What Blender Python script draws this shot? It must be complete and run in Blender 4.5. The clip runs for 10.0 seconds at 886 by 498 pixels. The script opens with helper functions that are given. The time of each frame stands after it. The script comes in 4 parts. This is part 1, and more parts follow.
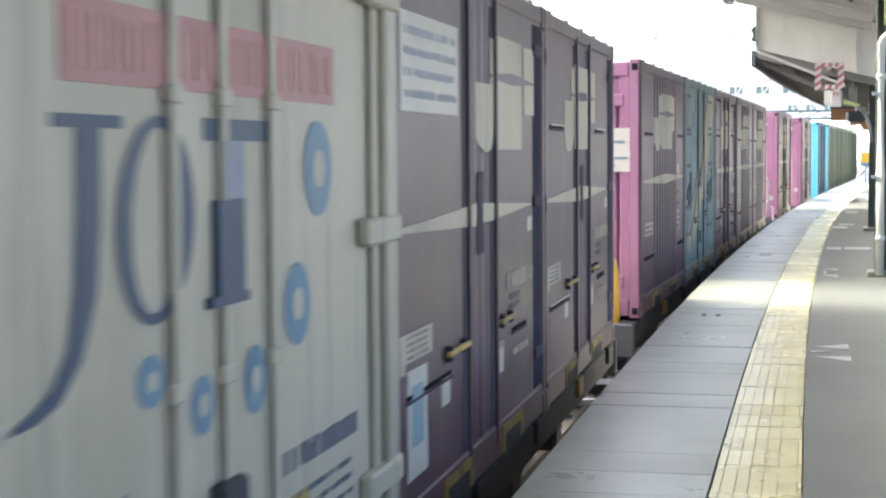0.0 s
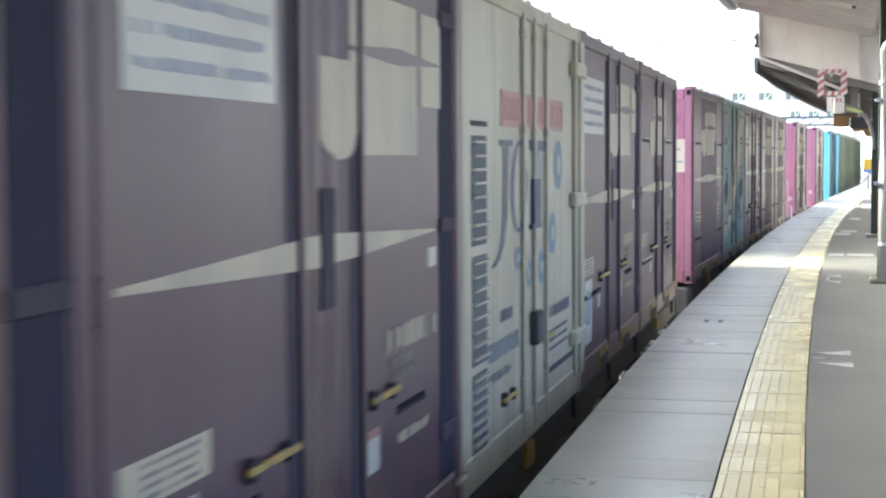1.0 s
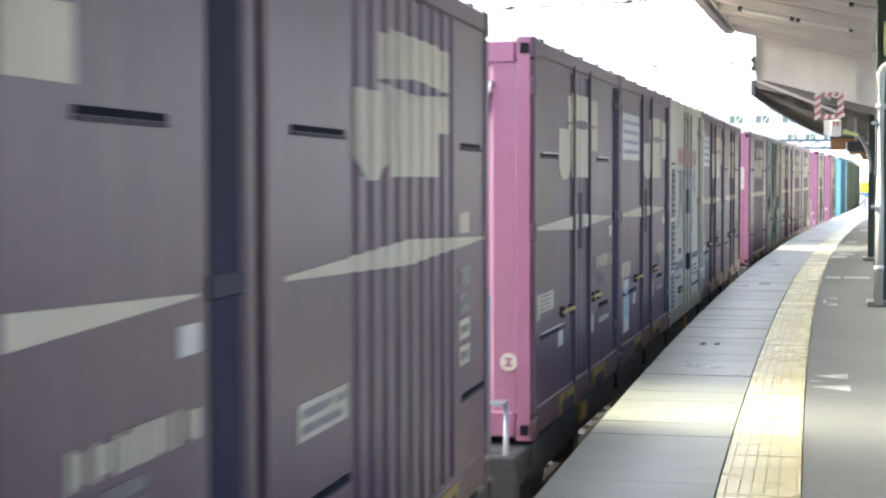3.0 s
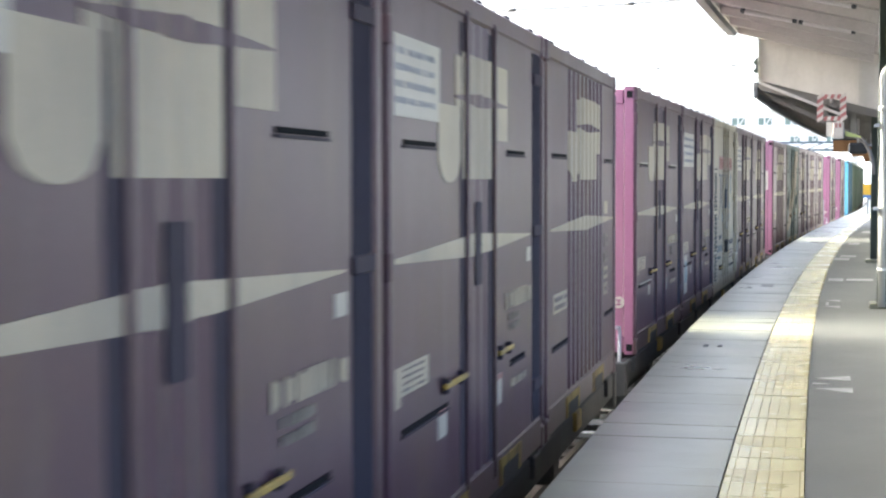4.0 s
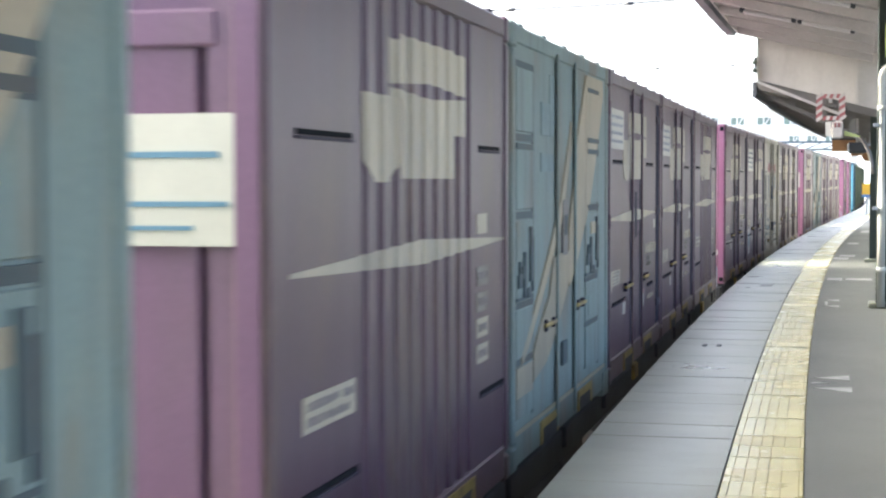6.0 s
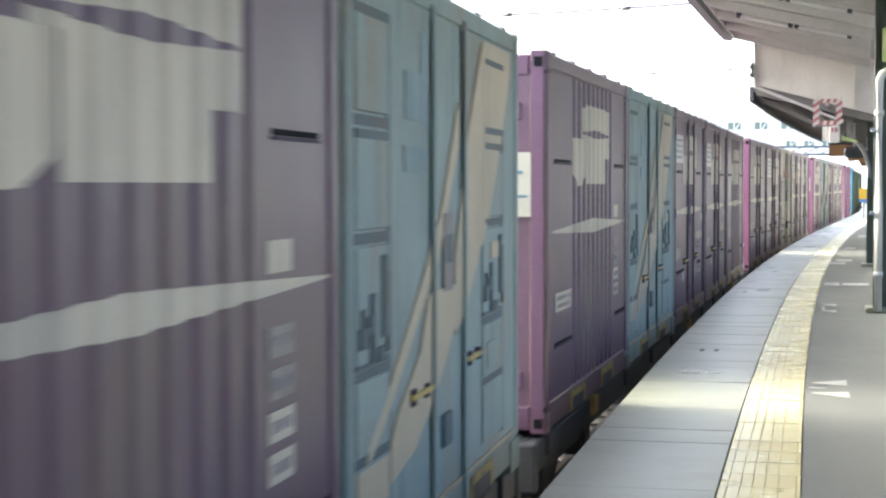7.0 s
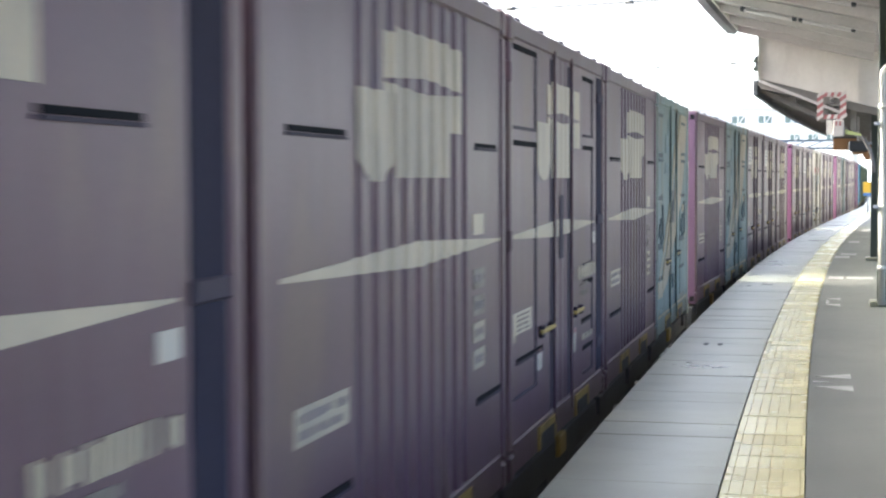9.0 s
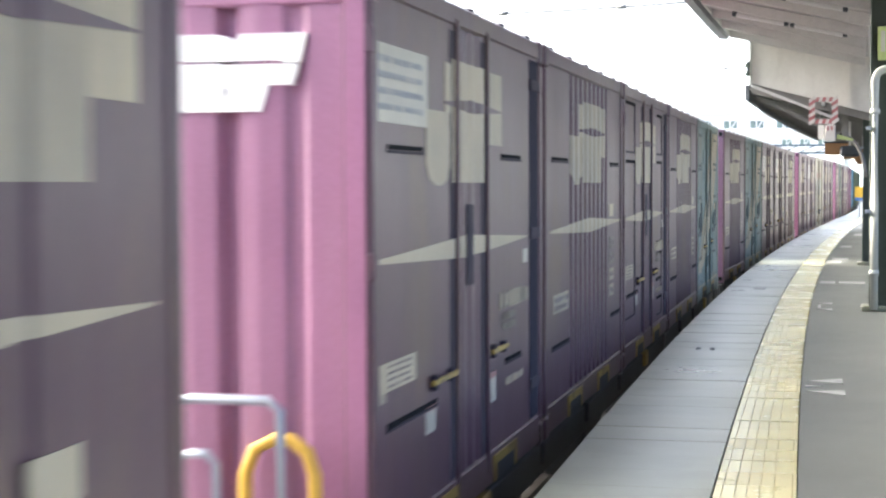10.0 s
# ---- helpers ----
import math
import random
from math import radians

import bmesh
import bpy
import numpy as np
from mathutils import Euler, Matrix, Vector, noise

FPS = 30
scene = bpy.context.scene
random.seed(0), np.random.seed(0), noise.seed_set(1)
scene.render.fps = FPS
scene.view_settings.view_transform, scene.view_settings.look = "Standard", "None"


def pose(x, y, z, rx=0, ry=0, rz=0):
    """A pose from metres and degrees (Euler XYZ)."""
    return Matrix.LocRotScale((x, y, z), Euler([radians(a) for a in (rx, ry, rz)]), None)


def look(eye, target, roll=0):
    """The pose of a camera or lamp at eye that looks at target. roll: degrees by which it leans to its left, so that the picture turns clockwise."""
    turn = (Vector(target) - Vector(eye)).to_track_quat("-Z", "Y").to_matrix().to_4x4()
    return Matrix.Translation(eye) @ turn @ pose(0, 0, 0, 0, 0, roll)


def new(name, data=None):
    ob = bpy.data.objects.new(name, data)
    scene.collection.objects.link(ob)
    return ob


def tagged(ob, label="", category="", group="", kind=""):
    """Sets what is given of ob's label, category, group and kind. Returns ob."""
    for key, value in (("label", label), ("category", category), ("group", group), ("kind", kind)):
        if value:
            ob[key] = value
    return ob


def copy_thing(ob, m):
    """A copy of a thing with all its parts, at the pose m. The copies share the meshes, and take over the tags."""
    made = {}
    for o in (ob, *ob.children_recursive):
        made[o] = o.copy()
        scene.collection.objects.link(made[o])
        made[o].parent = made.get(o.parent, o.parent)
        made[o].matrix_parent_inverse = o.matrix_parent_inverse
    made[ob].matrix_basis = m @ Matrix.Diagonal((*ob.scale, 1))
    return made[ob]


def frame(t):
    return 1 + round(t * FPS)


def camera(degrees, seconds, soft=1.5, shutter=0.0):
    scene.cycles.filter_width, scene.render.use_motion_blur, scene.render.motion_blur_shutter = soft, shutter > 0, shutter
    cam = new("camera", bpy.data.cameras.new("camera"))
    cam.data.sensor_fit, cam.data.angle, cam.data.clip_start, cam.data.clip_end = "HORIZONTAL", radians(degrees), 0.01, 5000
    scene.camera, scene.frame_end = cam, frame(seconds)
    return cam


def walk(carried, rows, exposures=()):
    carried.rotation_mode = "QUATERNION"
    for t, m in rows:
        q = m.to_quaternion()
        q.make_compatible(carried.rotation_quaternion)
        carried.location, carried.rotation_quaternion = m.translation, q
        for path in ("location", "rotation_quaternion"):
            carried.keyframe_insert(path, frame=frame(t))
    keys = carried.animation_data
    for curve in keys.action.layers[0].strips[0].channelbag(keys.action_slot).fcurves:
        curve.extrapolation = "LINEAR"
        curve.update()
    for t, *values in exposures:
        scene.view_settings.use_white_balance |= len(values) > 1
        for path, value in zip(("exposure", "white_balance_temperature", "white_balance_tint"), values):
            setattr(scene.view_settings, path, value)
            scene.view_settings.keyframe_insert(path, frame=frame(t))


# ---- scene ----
# Track frame: s metres along the track, n metres to the platform side of its centre, z up from the platform's top.
K0, K3, S_END = 0.0022711, -1.42755e-06, 80.0


def curvature(s):
    return K0 + K3 * max(s, 0.0) ** 2 / 2 if s < S_END else 0.0


STEP = 0.25
TABLE = {}


def make_table():
    for sign in (1, -1):
        x = y = h = 0.0
        for i in range(0, 1300):
            TABLE[sign * i] = (x, y, h)
            s = sign * (i + 0.5) * STEP
            hm = h + sign * STEP * curvature(s) / 2
            x += sign * STEP * math.sin(hm)
            y += sign * STEP * math.cos(hm)
            h += sign * STEP * curvature(s)


make_table()


def track(s):
    i = math.floor(s / STEP)
    f = s / STEP - i
    a, b = TABLE[i], TABLE[i + 1]
    return [a[j] * (1 - f) + b[j] * f for j in range(3)]


def at(s, n=0.0, z=0.0):
    x, y, h = track(s)
    return Vector((x + n * math.cos(h), y - n * math.sin(h), z))


def along(s, n=0.0, z=0.0):
    """A pose at a station of the track: local y runs along it."""
    p = at(s, n, z)
    return pose(p.x, p.y, p.z, 0, 0, -math.degrees(track(s)[2]))


# ---- camera ----
cam = camera(31.49, 10.0, soft=2.2, shutter=0.5)
EYE = at(0.0, 2.7785, 1.24)
TURNS = [
    (0.0, 12.184, -3.542, 0.45), (0.5, 12.060, -3.441, 0.30), (1.0, 12.280, -3.341, 0.31), (1.5, 12.222, -3.115, 0.32),
    (2.0, 12.345, -3.007, 0.25), (2.5, 12.157, -2.654, 0.12), (3.25, 12.21, -2.54, 0.12), (4.0, 12.273, -2.476, 0.12), (4.5, 12.193, -2.486, 0.09),
    (5.0, 12.156, -2.470, 0.12), (5.5, 12.285, -2.549, 0.12), (6.25, 12.20, -2.43, 0.13), (7.0, 12.137, -2.315, 0.14), (7.5, 12.134, -2.456, 0.11),
    (8.0, 12.220, -2.643, 0.17), (8.5, 12.260, -2.702, 0.10), (9.0, 12.274, -2.526, 0.20), (9.5, 12.122, -2.406, 0.22), (10.0, 11.994, -2.353, 0.21),
]
walk(cam, [(t, pose(EYE.x, EYE.y, EYE.z, 90 + pitch, roll, yaw)) for t, yaw, pitch, roll in TURNS], exposures=[(0.0, 3.53, 6220, 0.8), (10.0, 3.53, 6220, 0.8)])

# ---- world and sun: a bright, hazy white sky ----
world = bpy.data.worlds.new("sky")
scene.world = world
world.use_nodes = True
sky = world.node_tree.nodes.new("ShaderNodeTexSky")
sky.sky_type, sky.sun_disc = "NISHITA", False
sky.sun_elevation, sky.sun_rotation = radians(36), radians(286)
sky.air_density, sky.dust_density, sky.ozone_density = 0.4, 9.0, 0.4
background = world.node_tree.nodes["Background"]
background.inputs["Strength"].default_value = 0.15
world.node_tree.links.new(sky.outputs["Color"], background.inputs["Color"])
sun = new("sun", bpy.data.lights.new("sun", "SUN"))
sun.data.energy, sun.data.angle, sun.data.color = 0.5, radians(32), (1.0, 0.98, 0.95)
sun.matrix_world = look((-23.3, 6.7, 17.6), (0.0, 0.0, 0.0))


# ---- materials ----
def material(name, colour, rough=0.6, metal=0.0, grain=30.0, vary=0.12, stain=None, stain_amount=0.0, stain_scale=1.2, streak=1.0, bump=0.15, coat=0.0, specular=0.5, per_object=0.0, smear=None, smear_amount=0.0, patch=(0.42, 0.72)):
    """Painted or mineral surface: two scales of tone, stains with soft edges, fine relief."""
    m = bpy.data.materials.new(name)
    m.use_nodes = True
    nt = m.node_tree
    n, l = nt.nodes, nt.links
    b = n["Principled BSDF"]
    b.inputs["Roughness"].default_value, b.inputs["Metallic"].default_value = rough, metal
    b.inputs["Coat Weight"].default_value = coat
    b.inputs["Specular IOR Level"].default_value = specular
    co = n.new("ShaderNodeTexCoord")
    info = n.new("ShaderNodeObjectInfo")
    shift = n.new("ShaderNodeVectorMath")
    shift.operation = "MULTIPLY_ADD"
    l.new(info.outputs["Random"], shift.inputs[0])
    shift.inputs[1].default_value = (17.0, 31.0, 23.0)
    l.new(co.outputs["Object"], shift.inputs[2])
    squash = n.new("ShaderNodeMapping")
    squash.inputs["Scale"].default_value = (1, 1, 1 / streak)
    l.new(shift.outputs[0], squash.inputs["Vector"])
    fine, broad, dirt = (n.new("ShaderNodeTexNoise") for _ in range(3))
    for node, scale, detail in ((fine, grain, 4), (broad, 1.7, 3), (dirt, stain_scale, 7)):
        node.inputs["Scale"].default_value, node.inputs["Detail"].default_value = scale, detail
    dirt.inputs["Roughness"].default_value = 0.62
    l.new(shift.outputs[0], fine.inputs["Vector"])
    l.new(shift.outputs[0], broad.inputs["Vector"])
    l.new(squash.outputs["Vector"], dirt.inputs["Vector"])
    add = n.new("ShaderNodeMath")
    add.operation = "ADD"
    l.new(fine.outputs["Fac"], add.inputs[0])
    l.new(broad.outputs["Fac"], add.inputs[1])
    tone = n.new("ShaderNodeMapRange")
    tone.inputs["From Min"].default_value, tone.inputs["From Max"].default_value = 0.6, 1.4
    tone.inputs["To Min"].default_value, tone.inputs["To Max"].default_value = 1 - vary, 1 + vary
    l.new(add.outputs[0], tone.inputs["Value"])
    base = n.new("ShaderNodeMix")
    base.data_type = "RGBA"
    base.inputs["A"].default_value = (*colour, 1)
    base.inputs["B"].default_value = (*(stain or colour), 1)
    ramp = n.new("ShaderNodeMapRange")
    ramp.interpolation_type = "SMOOTHSTEP"
    ramp.inputs["From Min"].default_value, ramp.inputs["From Max"].default_value = patch
    ramp.inputs["To Max"].default_value = stain_amount
    l.new(dirt.outputs["Fac"], ramp.inputs["Value"])
    l.new(ramp.outputs["Result"], base.inputs["Factor"])
    scale = n.new("ShaderNodeVectorMath")
    scale.operation = "SCALE"
    if smear:
        stretch = n.new("ShaderNodeMapping")
        stretch.inputs["Scale"].default_value = (9, 9, 0.7)
        l.new(shift.outputs[0], stretch.inputs["Vector"])
        runs = n.new("ShaderNodeTexNoise")
        runs.inputs["Scale"].default_value, runs.inputs["Detail"].default_value = 1.0, 5
        l.new(stretch.outputs["Vector"], runs.inputs["Vector"])
        cut = n.new("ShaderNodeMapRange")
        cut.interpolation_type = "SMOOTHSTEP"
        cut.inputs["From Min"].default_value, cut.inputs["From Max"].default_value = 0.50, 0.78
        cut.inputs["To Max"].default_value = smear_amount
        l.new(runs.outputs["Fac"], cut.inputs["Value"])
        over = n.new("ShaderNodeMix")
        over.data_type = "RGBA"
        l.new(base.outputs["Result"], over.inputs["A"])
        over.inputs["B"].default_value = (*smear, 1)
        l.new(cut.outputs["Result"], over.inputs["Factor"])
        l.new(over.outputs["Result"], scale.inputs[0])
    else:
        l.new(base.outputs["Result"], scale.inputs[0])
    if per_object:
        each = n.new("ShaderNodeMapRange")
        each.inputs["To Min"].default_value, each.inputs["To Max"].default_value = 1 - per_object, 1 + per_object
        l.new(info.outputs["Random"], each.inputs["Value"])
        both = n.new("ShaderNodeMath")
        both.operation = "MULTIPLY"
        l.new(each.outputs["Result"], both.inputs[0])
        l.new(tone.outputs["Result"], both.inputs[1])
        l.new(both.outputs[0], scale.inputs["Scale"])
    else:
        l.new(tone.outputs["Result"], scale.inputs["Scale"])
    l.new(scale.outputs[0], b.inputs["Base Color"])
    rough_range = n.new("ShaderNodeMapRange")
    rough_range.inputs["To Min"].default_value, rough_range.inputs["To Max"].default_value = max(0.03, rough - 0.12), min(1, rough + 0.12)
    l.new(dirt.outputs["Fac"], rough_range.inputs["Value"])
    l.new(rough_range.outputs["Result"], b.inputs["Roughness"])
    if bump:
        relief = n.new("ShaderNodeBump")
        relief.inputs["Strength"].default_value, relief.inputs["Distance"].default_value = bump, 0.01
        l.new(add.outputs[0], relief.inputs["Height"])
        l.new(relief.outputs["Normal"], b.inputs["Normal"])
    return m


# one paint in two copies: light put into PURPLE, shade and stains into PURPLE_SIDE
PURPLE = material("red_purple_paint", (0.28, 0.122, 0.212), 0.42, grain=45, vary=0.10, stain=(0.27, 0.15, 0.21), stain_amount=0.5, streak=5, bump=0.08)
PURPLE_SIDE = material("shaded_weathered_red_purple", (0.086, 0.048, 0.069), 0.37, grain=45, vary=0.13, stain=(0.135, 0.094, 0.078), stain_amount=0.8, stain_scale=1.3, streak=2.2, bump=0.10, per_object=0.12, specular=0.45, smear=(0.130, 0.108, 0.122), smear_amount=0.32, patch=(0.48, 0.68))
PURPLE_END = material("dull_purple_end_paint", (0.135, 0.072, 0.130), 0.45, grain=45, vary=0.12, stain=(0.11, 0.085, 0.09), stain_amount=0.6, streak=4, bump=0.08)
# near-black that puts a recess's shade onto the flat side
DEEP_RECESS = material("painted_recess_shade", (0.030, 0.030, 0.050), 0.8, grain=40, vary=0.15, bump=0.05, specular=0.15)
# dark fittings, and the shade painted in for door grooves
PURPLE_DARK = material("dark_purple_fitting_and_shade", (0.048, 0.042, 0.060), 0.7, grain=40, vary=0.15, bump=0.08, specular=0.25)
TEAL = material("faded_teal_paint", (0.190, 0.252, 0.238), 0.6, grain=40, vary=0.14, stain=(0.22, 0.185, 0.135), stain_amount=0.75, stain_scale=1.6, streak=3, bump=0.1, smear=(0.075, 0.085, 0.085), smear_amount=0.6, patch=(0.48, 0.68))
# dark latch gear, and shade painted in for panel gaps and grooves
TEAL_DARK = material("dark_teal_gear_and_shade", (0.045, 0.075, 0.085), 0.6, grain=40, vary=0.2, stain=(0.11, 0.08, 0.06), stain_amount=0.5, bump=0.1)
FADED_MARK = material("chalky_faded_mark", (0.20, 0.27, 0.27), 0.6, grain=30, vary=0.15, stain=(0.10, 0.16, 0.17), stain_amount=0.7, bump=0.03)
CREAM = material("faded_cream_paint", (0.38, 0.32, 0.22), 0.55, grain=35, vary=0.1, stain=(0.16, 0.17, 0.15), stain_amount=0.5, streak=3, bump=0.06)
WHITE_BOX = material("aged_white_panel", (0.445, 0.420, 0.330), 0.45, grain=40, vary=0.05, stain=(0.30, 0.275, 0.20), stain_amount=0.6, streak=5, bump=0.05, smear=(0.20, 0.185, 0.15), smear_amount=0.6)
WHITE_DECAL = material("greyish_white_lettering", (0.47, 0.42, 0.315), 0.5, grain=50, vary=0.07, stain=(0.22, 0.205, 0.19), stain_amount=0.6, streak=3, bump=0.03)
# brighter white for end marks; the strong light there is in the colour
LIT_WHITE = material("lit_white_lettering", (0.76, 0.76, 0.75), 0.4, grain=50, vary=0.03, bump=0.02)
WORN_DECAL = material("half_worn_lettering", (0.22, 0.205, 0.18), 0.5, grain=50, vary=0.1, stain=(0.11, 0.09, 0.085), stain_amount=0.7, stain_scale=5, bump=0.03)
SIGN_WHITE = material("white_notice", (0.50, 0.485, 0.43), 0.4, grain=50, vary=0.05, stain=(0.33, 0.32, 0.29), stain_amount=0.4, bump=0.02)
FAINT_INK = material("faded_print", (0.33, 0.35, 0.39), 0.5, vary=0.1, bump=0)
PLATE_INK = material("worn_plate_print", (0.23, 0.20, 0.20), 0.5, vary=0.1, bump=0)
INK = material("dark_print", (0.12, 0.13, 0.17), 0.5, vary=0.1, bump=0)
BLUE_PRINT = material("navy_print", (0.030, 0.055, 0.105), 0.45, vary=0.1, bump=0)
SLATE_PRINT = material("slate_print", (0.19, 0.23, 0.25), 0.5, vary=0.15, bump=0)
PALE_BLUE = material("sun_bleached_blue", (0.23, 0.33, 0.38), 0.5, vary=0.2, bump=0)
MID_BLUE = material("mid_blue_print", (0.10, 0.20, 0.29), 0.45, vary=0.1, bump=0)
PALED_BLUE = material("reflection_paled_print", (0.22, 0.25, 0.31), 0.5, vary=0.15, bump=0)
GRIME = material("brown_grime", (0.24, 0.215, 0.165), 0.7, grain=20, vary=0.2, stain=(0.36, 0.35, 0.30), stain_amount=0.9, stain_scale=3, streak=4, bump=0.02, patch=(0.40, 0.62))
RED_PRINT = material("faded_red_print", (0.35, 0.165, 0.16), 0.45, vary=0.12, stain=(0.42, 0.3, 0.26), stain_amount=0.4, bump=0)
PINK_PRINT = material("washed_out_print", (0.43, 0.235, 0.215), 0.5, vary=0.12, bump=0)
YELLOW = material("yellow_paint", (0.42, 0.30, 0.07), 0.5, vary=0.15, stain=(0.12, 0.10, 0.08), stain_amount=0.9, stain_scale=6, bump=0.05)
HOOP_YELLOW = material("bright_yellow_enamel", (0.60, 0.37, 0.05), 0.4, vary=0.08, stain=(0.42, 0.27, 0.06), stain_amount=0.5, bump=0.02)
POCKET = material("grimy_yellow_paint", (0.34, 0.24, 0.06), 0.55, vary=0.2, stain=(0.06, 0.05, 0.05), stain_amount=0.7, stain_scale=5, bump=0.08, patch=(0.48, 0.68))
GREY_RAIL = material("grey_galvanised_steel", (0.34, 0.37, 0.42), 0.45, 0.4, vary=0.1, bump=0.04)
STEEL_DARK = material("grimy_underframe_steel", (0.045, 0.05, 0.06), 0.65, 0.2, grain=25, vary=0.2, stain=(0.045, 0.045, 0.05), stain_amount=0.5, bump=0.15)
# flat black for holes, slits and joints; recess tops use it as shade
VOID_BLACK = material("black_void", (0.012, 0.013, 0.016), 0.9, bump=0, specular=0.1)
CYAN = material("light_blue_paint", (0.10, 0.42, 0.62), 0.45, vary=0.08, stain=(0.3, 0.35, 0.36), stain_amount=0.4, streak=4, bump=0.05)
CYAN_DARK = material("deep_blue_paint", (0.03, 0.10, 0.15), 0.45, vary=0.08, bump=0.05)
GREEN = material("olive_green_paint", (0.13, 0.17, 0.11), 0.5, vary=0.1, stain=(0.2, 0.18, 0.13), stain_amount=0.5, streak=4, bump=0.05, per_object=0.15)
LOUVRE = material("blue_grey_louvre_shade", (0.07, 0.085, 0.10), 0.6, vary=0.2, bump=0.02)
RAIL = material("rail_steel", (0.07, 0.058, 0.052), 0.55, 0.3, vary=0.15, bump=0.05)
SLEEPER = material("sooty_sleeper_concrete", (0.075, 0.073, 0.072), 0.9, grain=30, vary=0.2, bump=0.3)
BALLAST = material("sooty_ballast", (0.044, 0.047, 0.054), 0.95, grain=18, vary=0.35, bump=0.9)
GROUND = material("dusty_ground", (0.12, 0.12, 0.115), 0.95, grain=3, vary=0.2, bump=0.3)
SLAB = material("grey_concrete_slab", (0.168, 0.174, 0.128), 0.30, grain=70, vary=0.06, stain=(0.122, 0.120, 0.098), stain_amount=0.4, stain_scale=0.9, bump=0.06, per_object=0.10)
CONCRETE = material("platform_concrete", (0.22, 0.215, 0.20), 0.85, grain=30, vary=0.12, stain=(0.11, 0.10, 0.09), stain_amount=0.7, streak=5, bump=0.3)
ASPHALT = material("platform_asphalt", (0.088, 0.090, 0.078), 0.6, grain=160, vary=0.16, stain=(0.070, 0.072, 0.064), stain_amount=0.6, stain_scale=0.5, bump=0.35)
TACTILE = material("yellow_tactile_tile", (0.50, 0.46, 0.255), 0.26, grain=60, vary=0.05, stain=(0.42, 0.36, 0.18), stain_amount=0.5, stain_scale=1.6, bump=0.04, per_object=0.055)
TACTILE_BED = material("dark_tile_groove", (0.32, 0.27, 0.13), 0.7, vary=0.1, bump=0.05)
SHADE_WALL = material("dark_grey_shade_wall", (0.10, 0.10, 0.105), 0.7, grain=20, vary=0.1, bump=0.1)
MARK = material("worn_white_marking", (0.30, 0.30, 0.275), 0.65, grain=90, vary=0.1, stain=(0.16, 0.16, 0.16), stain_amount=0.7, stain_scale=9, bump=0.1)
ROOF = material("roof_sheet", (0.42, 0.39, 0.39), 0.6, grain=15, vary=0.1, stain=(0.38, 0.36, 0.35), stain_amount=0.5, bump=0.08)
# darker copy of the roof sheet; the underside's shade is in its colour
ROOF_SHADE = material("shaded_roof_sheet", (0.17, 0.16, 0.155), 0.7, grain=15, vary=0.12, stain=(0.11, 0.10, 0.10), stain_amount=0.5, bump=0.08)
BOARD_BROWN = material("brown_board", (0.24, 0.12, 0.05), 0.6, vary=0.12, bump=0.03)
ROOF_STEEL = material("canopy_steel_paint", (0.46, 0.44, 0.43), 0.5, grain=30, vary=0.1, stain=(0.32, 0.30, 0.29), stain_amount=0.5, bump=0.08)
EAVE = material("dull_eave_steel", (0.075, 0.08, 0.09), 0.55, grain=30, vary=0.1, stain=(0.05, 0.05, 0.05), stain_amount=0.5, bump=0.06)
BRACKET = material("dirty_bracket_paint", (0.17, 0.16, 0.15), 0.55, vary=0.08, stain=(0.15, 0.14, 0.125), stain_amount=0.5, bump=0.05)
PANEL = material("beige_gable_panel", (0.62, 0.59, 0.55), 0.55, grain=20, vary=0.05, stain=(0.42, 0.39, 0.36), stain_amount=0.6, streak=3, bump=0.05)
PIPE = material("white_downpipe", (0.46, 0.47, 0.43), 0.4, grain=30, vary=0.05, stain=(0.45, 0.44, 0.40), stain_amount=0.5, streak=6, bump=0.04)
COLUMN = material("dark_green_column_paint", (0.055, 0.07, 0.055), 0.45, grain=30, vary=0.15, bump=0.06)
WHITE_PAINT = material("white_building_paint", (0.78, 0.79, 0.80), 0.6, vary=0.04, bump=0.03)
WINDOW_GLASS = material("dull_window_glass", (0.19, 0.25, 0.24), 0.15, vary=0.1, bump=0)
HAZARD_RED = material("hazard_red", (0.36, 0.13, 0.14), 0.5, vary=0.1, bump=0)
HAZARD_WHITE = material("hazard_white", (0.50, 0.47, 0.45), 0.5, vary=0.1, bump=0)
LAMP_WHITE = material("lamp_tube_cover", (0.55, 0.54, 0.54), 0.4, vary=0.04, bump=0)
SIGN_YELLOW = material("yellow_sign", (0.75, 0.47, 0.05), 0.5, vary=0.08, bump=0)
SIGN_BLUE = material("blue_sign", (0.10, 0.25, 0.60), 0.5, vary=0.08, bump=0)
LIME = material("lime_sign", (0.44, 0.50, 0.20), 0.5, vary=0.08, bump=0)
BEAM = material("pale_blue_steel", (0.07, 0.10, 0.13), 0.6, vary=0.08, bump=0.03)
WIRE = material("dark_wire", (0.12, 0.12, 0.12), 0.5, 0.5, vary=0.1, bump=0)
# emission that stands in for a white sky near the horizon
SKY_GLOW = bpy.data.materials.new("glowing_white_sheet")
SKY_GLOW.use_nodes = True
SKY_GLOW.node_tree.nodes["Principled BSDF"].inputs["Base Color"].default_value = (0.5, 0.5, 0.5, 1)
SKY_GLOW.node_tree.nodes["Principled BSDF"].inputs["Emission Color"].default_value = (0.97, 1.0, 0.99, 1)
SKY_GLOW.node_tree.nodes["Principled BSDF"].inputs["Emission Strength"].default_value = 0.24


# ---- mesh helpers ----
def mesh_of(name, verts, faces, mat):
    me = bpy.data.meshes.new(name)
    me.from_pydata([tuple(v) for v in verts], [], faces)
    me.materials.append(mat)
    me.update()
    return me


